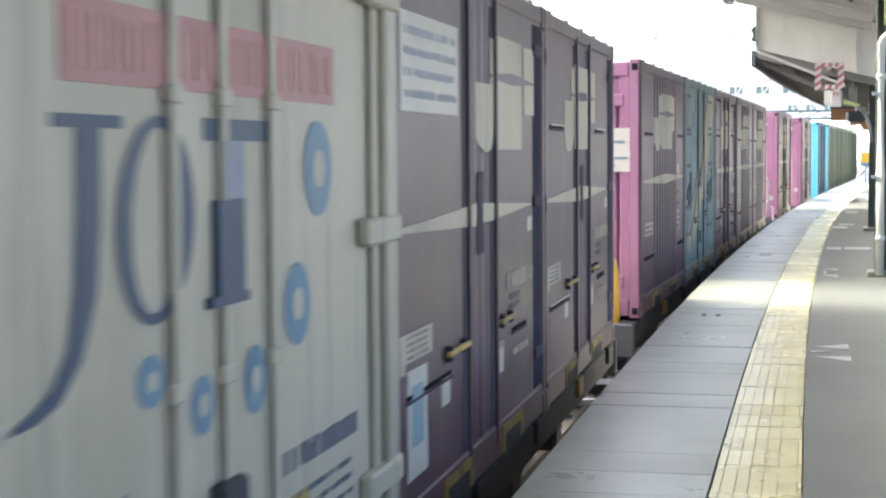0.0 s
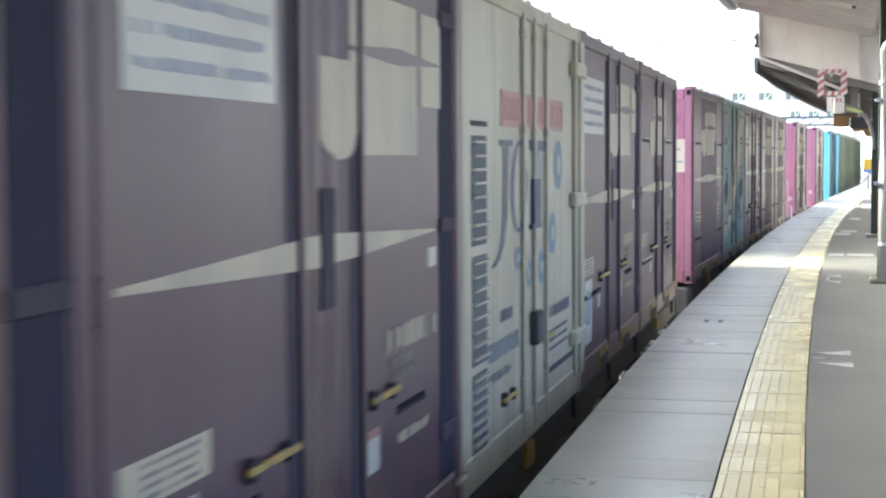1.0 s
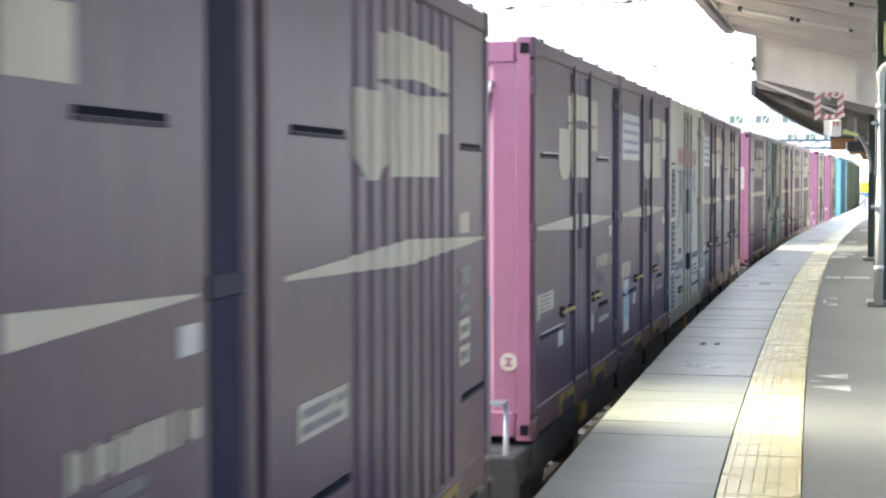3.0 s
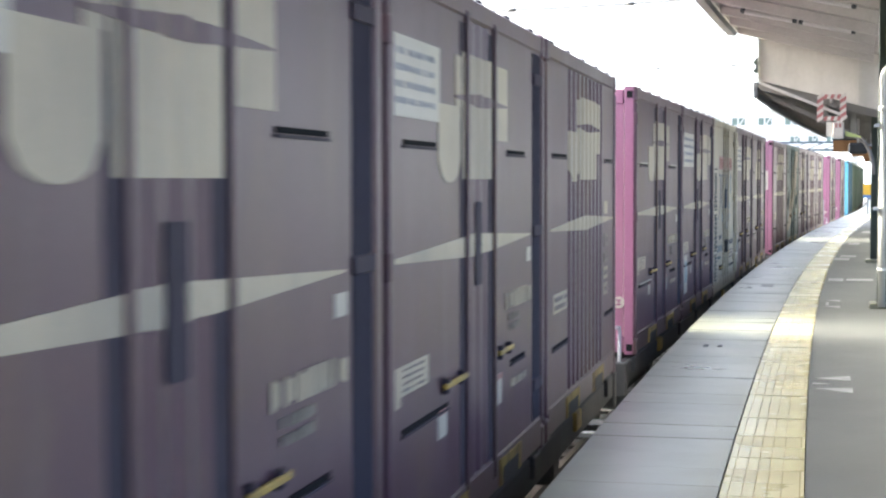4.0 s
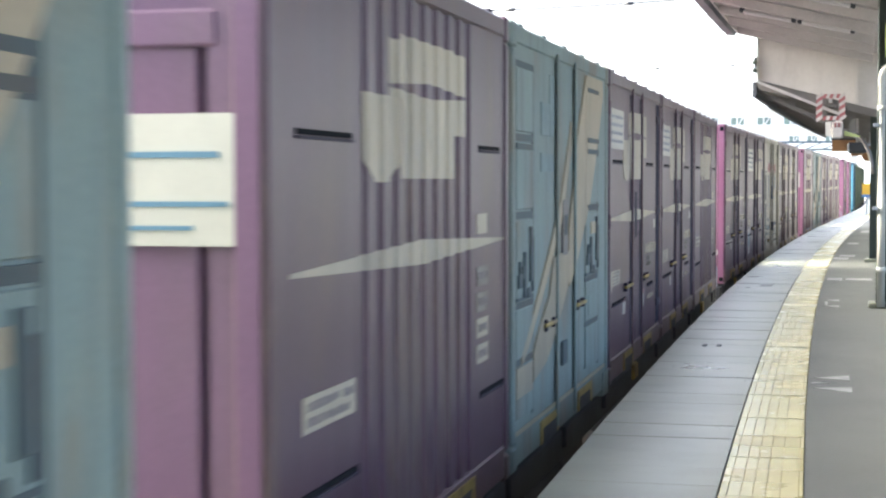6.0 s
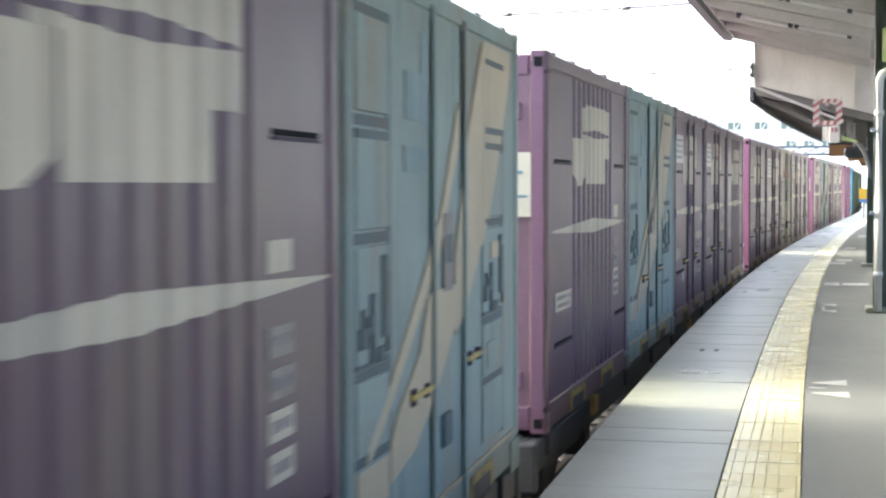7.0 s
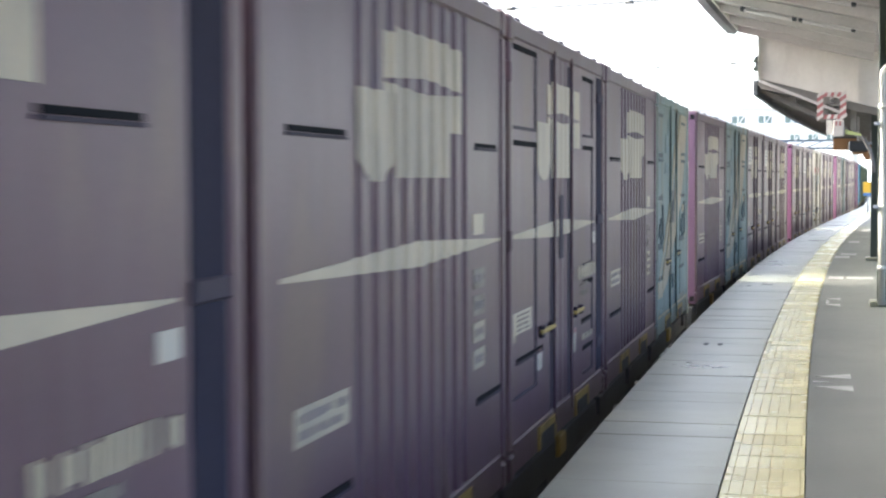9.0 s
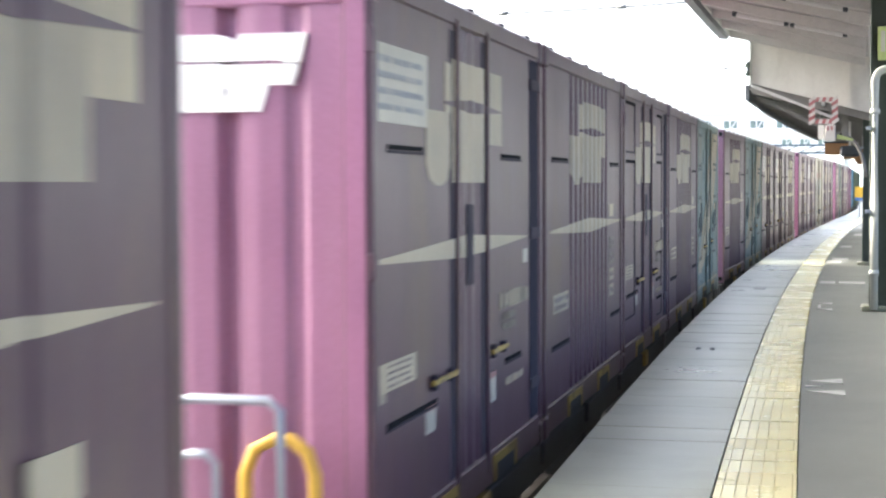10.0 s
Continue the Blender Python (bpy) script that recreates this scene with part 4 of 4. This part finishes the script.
    # the same gap shade painted again over the ribbon
    for z0, z1 in ((2.255, 2.285), (1.895, 1.93), (1.815, 1.85), (1.425, 1.45)):
        on_side("panel_ledge", f, 2.68, 3.20, z0, z1, TEAL_DARK, c, "painted shade along a panel edge", lift=0.0165)
    on_side("label_plate", f, 2.83, 3.05, 1.24, 1.325, CREAM, c, "small pale label", lift=0.0165)
    on_side("faded_mark", f, 0.92, 1.20, 1.90, 2.10, FADED_MARK, c, "faded pale painted mark", lift=0.005)
    on_side("faded_mark", f, 1.205, 1.36, 1.90, 2.28, FADED_MARK, c, "faded pale painted mark", lift=0.005)
    on_side("faded_mark", f, 0.90, 1.34, 1.68, 1.79, FADED_MARK, c, "faded pale painted mark", lift=0.005)
    on_side("bare_patch", f, 1.64, 1.84, 1.14, 1.50, BRACKET, c, "dull grey latch plate", lift=0.0145)
    on_side("ribbon_paint", f, 0.13, 0.60, 0.40, 0.57, CREAM, c, lift=0.0125)
    on_side("blue_patch", f, 1.68, 1.82, 1.27, 1.40, TEAL_DARK, c, lift=0.016)
    for u in (1.38, 2.08):
        boxes("lock_bar", [(SIDE + 0.012, SIDE + 0.027, u - HALF, u - HALF + 0.04, 0.06, 2.42)], TEAL, c, bevel=0.006)
        on_side("door_groove", f, u + 0.045, u + 0.09, 0.2, 2.37, TEAL_DARK, c, lift=0.0145)
    handle(f, 0.95, 1.33, 0.74, c)
    handle(f, 2.16, 2.53, 0.775, c)
    on_side("label_plate", f, 2.72, 2.98, 0.66, 0.80, TEAL, c, lift=0.014)
    boxes("latch_box", [(SIDE, SIDE + 0.02, 1.62 - HALF, 1.80 - HALF, 0.42, 0.58)], TEAL_DARK, c, bevel=0.008)
    on_side("rust_edge", f, 0.1, 3.6, 0.175, 0.215, CREAM, c, lift=0.008)
    boxes("corner_foot", [(1.10, 1.232, 3.42 - HALF, 3.70 - HALF, -0.02, 0.16)], TEAL, c, "teal corner foot")
    return c


def reefer_container():
    c = shell("refrigerated_container", "off-white refrigerated container with red band, blue marks and louvres", WHITE_BOX, WHITE_BOX, STEEL_DARK, smooth_side, "ribbed", pockets=False)
    f = smooth_side
    on_side("red_band", f, 0.97, 2.99, 1.785, 1.975, RED_PRINT, c, "faded red printed band")
    line_bars("band_print", f, 1.02, 2.95, 1.80, 1.96, 1, PINK_PRINT, c, 0.8, 23)
    # the maker's mark: a leaning bar, a ring and a capped bar
    on_side("mark_cap", f, 0.93, 1.28, 1.685, 1.715, BLUE_PRINT, c)
    spine = [(1.10, 1.70, 0.064), (1.095, 1.50, 0.066), (1.07, 1.32, 0.062), (1.01, 1.19, 0.046), (0.92, 1.115, 0.036), (0.82, 1.085, 0.026), (0.72, 1.07, 0.010)]
    verts, faces = [], []
    for i, (u, z, w) in enumerate(spine):
        p, q = Vector(spine[max(i - 1, 0)][:2]), Vector(spine[min(i + 1, 6)][:2])
        d = (q - p).normalized()
        verts += [(SIDE + 0.004, u - HALF - d.y * w, z + d.x * w * 0.6), (SIDE + 0.004, u - HALF + d.y * w, z - d.x * w * 0.6)]
    faces = [(2 * i, 2 * i + 1, 2 * i + 3, 2 * i + 2) for i in range(6)]
    bar = new("mark_bar", mesh_of("mark_bar", verts, faces, BLUE_PRINT))
    bar.parent = c
    tagged(bar, "navy leaning bar of a printed mark")
    verts, faces, k = [], [], 40
    for i in range(k):
        a = 2 * math.pi * i / k
        for g in (1.0, 0.0):
            ru, rz = 0.245 - (0.095 if g == 0 else 0), 0.255 - (0.028 if g == 0 else 0)
            verts.append((SIDE + 0.004, 1.475 - HALF + ru * math.cos(a) + 0.02 * math.sin(a), 1.465 + rz * math.sin(a)))
    for i in range(k):
        j = (i + 1) % k
        faces.append((2 * i, 2 * j, 2 * j + 1, 2 * i + 1))
    ring = new("mark_ring", mesh_of("mark_ring", verts, faces, BLUE_PRINT))
    ring.parent = c
    on_side("mark_cap", f, 1.80, 2.36, 1.66, 1.72, BLUE_PRINT, c)
    on_side("mark_bar", f, 1.845, 2.045, 1.24, 1.50, BLUE_PRINT, c, lift=0.024)
    # the door bar's reflection is put into a paler print colour here
    on_side("mark_bar", f, 1.90, 2.045, 1.503, 1.66, PALED_BLUE, c, "part of the printed mark paled by a painted reflection", lift=0.024)
    on_side("mark_cap", f, 1.79, 2.08, 1.215, 1.243, BLUE_PRINT, c, lift=0.0235)
    for u, z, ru, rz in ((2.80, 1.575, 0.15, 0.155), (2.565, 1.155, 0.13, 0.13), (1.42, 1.075, 0.085, 0.065), (1.755, 0.965, 0.085, 0.08), (2.165, 0.975, 0.095, 0.10)):
        verts = [(SIDE + 0.0045, u - HALF + ru * math.cos(2 * math.pi * i / 28), z + rz * math.sin(2 * math.pi * i / 28)) for i in range(28)]
        d = new("blue_disc", mesh_of("blue_disc", verts, [tuple(range(28))], MID_BLUE))
        d.parent = c
        verts = [(SIDE + 0.0075, u - HALF + 0.4 * ru * math.cos(2 * math.pi * i / 20), z + 0.4 * rz * math.sin(2 * math.pi * i / 20)) for i in range(20)]
        q = new("disc_centre", mesh_of("disc_centre", verts, [tuple(range(20))], WHITE_BOX))
        q.parent = d
    for u in (1.56, 1.91, 2.31):
        boxes("lock_bar", [(SIDE + 0.006, SIDE + 0.022, u - HALF - 0.02, u - HALF + 0.025, 0.08, 2.42)], WHITE_BOX, c, bevel=0.006)
        on_side("rust_streak", f, u - 0.045, u - 0.022, 0.12, 2.38, GRIME, c, "brown grime beside a lock bar", lift=0.003)
        on_side("rust_streak", f, u + 0.03, u + 0.05, 0.12, 2.38, GRIME, c, lift=0.003)
        for z in (0.35, 1.0, 1.75, 2.28):
            boxes("bar_bracket", [(SIDE, SIDE + 0.028, u - HALF - 0.04, u - HALF + 0.045, z, z + 0.05)], WHITE_BOX, c, bevel=0.006)
    boxes("latch_box", [(SIDE, SIDE + 0.05, 1.80 - HALF, 1.98 - HALF, 0.55, 0.74)], STEEL_DARK, c, bevel=0.01)
    for z0, z1 in ((1.20, 1.73), (0.62, 1.15), (0.16, 0.58)):
        lv = on_side("louvre_opening", f, 0.27, 0.60, z0, z1, LOUVRE, c, "dark louvre opening")
        n = 8
        for i in range(n):
            z = z0 + (z1 - z0) * (i + 0.5) / n
            boxes("louvre_slat", [(SIDE + 0.003, SIDE + 0.022, 0.25 - HALF, 0.62 - HALF, z - 0.004, z + 0.007)], WHITE_BOX, lv)
    line_bars("container_code", f, 0.62, 1.46, 0.585, 0.69, 1, SLATE_PRINT, c, 0.9, 29)
    line_bars("small_print", f, 0.66, 1.20, 0.47, 0.54, 1, SLATE_PRINT, c, 0.7, 28)
    on_side("louvre_sill", f, 0.25, 0.62, 1.775, 1.80, STEEL_DARK, c)
    line_bars("container_code", f, 0.95, 1.25, 0.76, 0.84, 1, INK, c, 0.8, 30)
    line_bars("container_code", f, 2.42, 3.22, 0.63, 0.72, 1, INK, c, 0.8, 31)
    line_bars("small_print", f, 2.45, 3.15, 0.42, 0.58, 3, INK, c, 0.35, 37)
    on_side("label_plate", f, 2.5, 2.66, 0.50, 0.56, YELLOW, c)
    handle(f, 0.95, 1.3, 0.36, c)
    on_side("dark_strip", f, 2.4, 3.4, 0.30, 0.335, STEEL_DARK, c, lift=0.005)
    boxes("corner_tube", [(SIDE, SIDE + 0.03, 3.40 - HALF, 3.46 - HALF, 0.15, 2.40), (SIDE, SIDE + 0.04, 3.55 - HALF, 3.70 - HALF, 0.15, 2.40)], WHITE_BOX, c, bevel=0.01)
    for z in (0.42, 1.34, 2.20):
        boxes("post_bracket", [(SIDE, SIDE + 0.055, 3.25 - HALF, 3.71 - HALF, z - 0.05, z + 0.05)], WHITE_BOX, c, bevel=0.012)
    return c


def plain_container(side, end, label):
    c = shell("freight_container", label, side, end, STEEL_DARK, ribbed_side, "ribbed")
    for u in (1.0, 2.7):
        boxes("lock_bar", [(SIDE + 0.004, SIDE + 0.04, u - HALF, u - HALF + 0.04, 0.1, 2.4)], side, c)
    return c


def build_containers():
    """Makes each kind once and copies it; returns the container for each (wagon, slot)."""
    first = {}
    makers = {
        "P": lambda: door_container("", bright=True), "S": lambda: door_container("corner"), "N": lambda: door_container("wide"), "Q": lambda: door_container("", deep=True),
        "R": ribbed_container, "V": ribbed_container_low, "T": teal_container, "W": reefer_container,
        "C": lambda: plain_container(CYAN_DARK, CYAN, "deep blue freight container with a light blue end"),
        "G": lambda: plain_container(GREEN, GREEN, "olive green freight container with ribbed sides"),
        "H": lambda: plain_container(GREEN, CYAN, "olive green freight container with a light blue end"),
    }
    placed = {}
    for wagon, kinds in TRAIN.items():
        for slot, kind in enumerate(kinds):
            if kind == "-":
                continue
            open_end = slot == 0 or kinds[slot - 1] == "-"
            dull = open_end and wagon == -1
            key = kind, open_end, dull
            # open ends get the lighter copy, gap ends the copy with shade in it
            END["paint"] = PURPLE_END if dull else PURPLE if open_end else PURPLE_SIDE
            if key in first:
                placed[wagon, slot] = copy_thing(first[key], Matrix.Identity(4))
            else:
                first[key] = placed[wagon, slot] = makers[kind]()
    return placed


# ---- wagons: origin on the rails under the middle; the deck is 0.964 m up ----
DECK = 0.964
TRAIN = {4: "GGGGG", 3: "HGGGG", 2: "P-P-C", 1: "RTQRR", 0: "PNWNP", -1: "RTSSR", -2: "SRQRT", -3: "PRPRV"}
OFFSET = {4: 1.5, 3: 1.5, 2: 1.5, 1: -0.20, 0: -0.280, -1: -0.119, -2: 0.305, -3: -0.05}
GAP = {4: 0.085, 3: 0.085, 2: 0.085, 1: 0.060, 0: 0.02, -1: 0.095, -2: 0.1135, -3: 0.076}
PITCH = 20.532


def build_wagon(rail_top, hoop):
    w = thing("flat_wagon", "dark grimy container flat wagon with end handrails", "wagon", "wagons of the train")
    half = 9.78
    box("deck_frame", -1.1, 1.1, -half + 0.2, half - 0.2, DECK - 0.10, DECK - 0.03, STEEL_DARK, w)
    for x in (-1, 1):
        a, b = sorted((x * 1.18, x * 1.09))
        box("side_sill", a, b, -half + 0.1, half - 0.1, DECK - 0.24, DECK - 0.035, STEEL_DARK, w, bevel=0.01)
        for i in range(11):
            y = -9.2 + i * 1.84
            a, b = sorted((x * 1.21, x * 1.16))
            box("lock_bracket", a, b, y - 0.12, y + 0.12, DECK - 0.16, DECK - 0.02, POCKET if i % 4 == 1 else STEEL_DARK, w, bevel=0.01)
    for i in range(6):
        y = -7.5 + i * 3.0
        box("cross_beam", -1.05, 1.05, y - 0.08, y + 0.08, DECK - 0.34, DECK - 0.10, STEEL_DARK, w)
    box("centre_sill", -0.28, 0.28, -half, half, DECK - 0.42, DECK - 0.10, STEEL_DARK, w)
    for x in (-0.98, 0.98):
        for y in (-3.1, 0.2, 2.6):
            box("equipment_box", x - 0.16, x + 0.16, y - 0.45, y + 0.45, DECK - 0.62, DECK - 0.25, STEEL_DARK, w, bevel=0.02)
    for e in (-1, 1):
        y = e * half
        a, b = sorted((y, y - e * 0.12))
        box("end_beam", -1.2, 1.2, a, b, DECK - 0.34, DECK - 0.02, STEEL_DARK, w, bevel=0.015)
        a, b = sorted((y, y + e * 0.44))
        box("coupler", -0.13, 0.13, a, b, DECK - 0.26, DECK - 0.02, STEEL_DARK, w, bevel=0.03)
        box("step_plate", 0.78, 1.16, min(y, y - e * 0.1), max(y, y - e * 0.1), DECK - 0.60, DECK - 0.56, GREY_RAIL, w)
        yy = y - e * 0.05
        r0, r1 = (0.50, 1.02) if rail_top > 0.9 else (0.30, 0.91)
        tube("grey_handrail", [(r0, yy, DECK), (r0, yy, DECK + rail_top - 0.04), (r0 + 0.04, yy, DECK + rail_top), (r1 - 0.05, yy, DECK + rail_top), (r1, yy, DECK + rail_top - 0.04), (r1, yy, DECK - 0.3)], 0.02, GREY_RAIL, w, "grey tubular handrail")
        if not hoop and rail_top > 0.7:
            box("step_plate", 0.82, 1.02, yy - 0.07, yy + 0.07, DECK + 0.42, DECK + 0.44, GREY_RAIL, w)
            box("step_plate", 1.03, 1.13, yy - 0.07, yy + 0.07, DECK + 0.28, DECK + 0.30, GREY_RAIL, w)
            tube("grey_handrail", [(1.13, yy, DECK + 0.28), (1.13, yy, DECK - 0.3)], 0.016, GREY_RAIL, w)
        tube("grey_handrail", [(0.45, yy + e * 0.04, DECK + 0.58), (0.62, yy + e * 0.04, DECK + 0.58), (0.66, yy + e * 0.04, DECK + 0.54), (0.66, yy + e * 0.04, DECK - 0.1)], 0.018, GREY_RAIL, w)
        box("step_plate", 0.40, 0.72, yy - 0.06, yy + 0.06, DECK + 0.28, DECK + 0.30, GREY_RAIL, w)
        if hoop:
            yh = yy - e * 0.12
            pts = [(0.71, yh, DECK - 0.1), (0.72, yh, DECK + 0.48), (0.76, yh, DECK + 0.58), (0.84, yh, DECK + 0.62), (0.91, yh, DECK + 0.62), (0.98, yh, DECK + 0.57), (1.01, yh, DECK + 0.48), (1.02, yh, DECK - 0.1)]
            tube("yellow_handrail", pts, 0.028, HOOP_YELLOW, w, "yellow hooped handrail")
        yb = e * 7.1
        for x in (-1, 1):
            a, b = sorted((x * 0.90, x * 0.76))
            box("bogie_side_frame", a, b, yb - 1.25, yb + 1.25, 0.40, 0.60, STEEL_DARK, w, bevel=0.03)
            for q in (-0.95, 0.95):
                a2, b2 = sorted((x * 0.94, x * 0.74))
                box("axle_box", a2, b2, yb + q - 0.16, yb + q + 0.16, 0.28, 0.58, STEEL_DARK, w, bevel=0.03)
        box("bogie_bolster", -0.9, 0.9, yb - 0.2, yb + 0.2, 0.44, 0.62, STEEL_DARK, w, bevel=0.02)
        for q in (-0.95, 0.95):
            bm = bmesh.new()
            turn = Matrix.Translation((0, 0, 0)) @ Matrix.Rotation(math.pi / 2, 4, "Y")
            bmesh.ops.create_cone(bm, cap_ends=True, segments=12, radius1=0.075, radius2=0.075, depth=1.5, matrix=turn)
            for x in (-0.56, 0.56):
                bmesh.ops.create_cone(bm, cap_ends=True, segments=28, radius1=0.43, radius2=0.43, depth=0.12, matrix=Matrix.Translation((x, 0, 0)) @ turn)
            ws = bm_part("wheelset", bm, STEEL_DARK, w)
            ws.location = (0, yb + q, 0.43)
    return w


def build_wagons():
    made, first = {}, {}
    for i in TRAIN:
        kind = (0.79, True) if i in (1, -2, 3) else (0.45, False) if i == -1 else (0.97, False)
        if kind in first:
            made[i] = copy_thing(first[kind], Matrix.Identity(4))
        else:
            made[i] = first[kind] = build_wagon(*kind)
    return made


def run(t):
    """How far the rear end of the middle wagon's load has come along the track."""
    return -5.055 + 4.90 * t + 0.0285 * t * t


LAG = {7.0: -1 / 30, 7.25: -0.028}


def wagon_pose(i, t):
    load = 5 * LENGTH + 4 * GAP[i]
    lag = LAG.get(t, 1 / 30 if round(2 * t) % 2 else 0.0)
    mid = run(t - lag) + i * PITCH + OFFSET[i] + load / 2
    a, b = at(mid - 7.1), at(mid + 7.1)
    m, d = (a + b) / 2, b - a
    return pose(m.x, m.y, -1.35, 0, 0, -math.degrees(math.atan2(d.x, d.y)))


# ---- paving pieces ----
def build_paving(body):
    """Edge slabs and tactile tiles, each a piece of the platform."""
    def piece(name, half_y, n0, n1, tops, mat):
        bm = bmesh.new()
        for b in tops:
            add_box(bm, *b)
        bmesh.ops.recalc_face_normals(bm, faces=bm.faces)
        me = bpy.data.meshes.new(name)
        bm.to_mesh(me)
        bm.free()
        me.materials.append(mat)
        return me
    rng = random.Random(4)
    pitch = 0.40
    w = YL - NE - 0.008
    bm = bmesh.new()
    add_box(bm, 0, w, -pitch / 2 + 0.0025, pitch / 2 - 0.0025, -0.066, 0.0, 0.0015)
    me = bpy.data.meshes.new("edge_slab")
    bmesh.ops.recalc_face_normals(bm, faces=bm.faces)
    bm.to_mesh(me)
    bm.free()
    me.materials.append(SLAB)
    for i in range(298):
        ob = new("edge_slab", me)
        ob.parent = body
        ob.matrix_basis = along(2.25 + (i - 3) * pitch, NE, rng.uniform(-0.002, 0.001)) @ pose(0, 0, 0, rng.uniform(-0.08, 0.08), rng.uniform(-0.08, 0.08), 0)
    rear = sweep("edge_slab_row", -40, 0.84, [(NE, -0.066), (NE, 0.0), (YL - 0.007, 0.0), (YL - 0.007, -0.066)], SLAB)
    tagged(rear, "grey concrete edge paving", "paving", kind="structure")
    joint = sweep("edge_joint", -40, 122, [(YL - 0.0075, -0.066), (YL - 0.0075, -0.014), (YL, -0.014), (YL, -0.066)], VOID_BLACK)
    tagged(joint, "dark joint beside the tactile tiles", "joint", kind="structure")
    # tactile tiles: raised flat bars with grooves between, a wider smooth bar inside
    tw, tp = YR - YL, 0.30
    spans = [(0, tw, -tp / 2 + 0.001, tp / 2 - 0.001, -0.066, -0.001)]
    grooves = [tw * f for f in (0.0, 0.10, 0.26, 0.405, 0.56, 0.725, 0.945, 1.0)]
    edges = [x for a, b in zip(grooves, grooves[1:]) for x in (a + 0.0025, b - 0.0025)]
    bars = []
    for a, b in zip(edges[::2], edges[1::2]):
        bars.append((a, b, -tp / 2 + 0.0006, tp / 2 - 0.0006, -0.002, 0.0035))
    me = piece("tactile_tile", tp / 2, 0, tw, spans, TACTILE_BED)
    bm = bmesh.new()
    bm.from_mesh(me)
    start = len(bm.faces)
    for b in bars:
        add_box(bm, *b)
    bm.faces.ensure_lookup_table()
    for f in bm.faces[start:]:
        f.material_index = 1
    bmesh.ops.recalc_face_normals(bm, faces=bm.faces)
    bm.to_mesh(me)
    bm.free()
    me.materials.append(TACTILE)
    for i in range(298):
        ob = new("tactile_tile", me)
        ob.parent = body
        ob.matrix_basis = along(1.6 + i * tp, YL, rng.uniform(-0.0015, 0.001))
    far = sweep("tactile_strip", 1.6 + 298 * tp - tp / 2, 122, [(YL, -0.066), (YL, 0.003), (YR, 0.003), (YR, -0.066)], TACTILE)
    tagged(far, "yellow tactile strip along the platform", "paving", kind="structure")
    near = sweep("tactile_strip", -40, 1.45, [(YL, -0.066), (YL, 0.003), (YR, 0.003), (YR, -0.066)], TACTILE)
    tagged(near, "yellow tactile strip along the platform", "paving", kind="structure")


build_ground()
platform, pavement = build_platform()
build_enclosure()
build_markings()
build_near_canopy()
build_gable()
build_far_canopy()
build_columns()
build_distance()
CONTAINERS = build_containers()
WAGONS = build_wagons()
build_paving(platform)


def motions():
    """The train draws away along the curve, gaining speed a little."""
    times = sorted([i * 0.5 for i in range(21)] + [7.25])
    for i, w in WAGONS.items():
        walk(w, [(t, wagon_pose(i, t)) for t in times])
        for ws in [p for p in w.children if p.name.startswith("wheelset")]:
            y = ws.location.y
            walk(ws, [(j / 10, Matrix.Translation((0, y, 0.43)) @ Matrix.Rotation(-(run(j / 10) - run(0)) / 0.43, 4, "X")) for j in range(101)])
    for (i, slot), c in CONTAINERS.items():
        load = 5 * LENGTH + 4 * GAP[i]
        y = -load / 2 + HALF + slot * (LENGTH + GAP[i])
        walk(c, [(t, wagon_pose(i, t) @ pose(0, y, DECK)) for t in times])


motions()
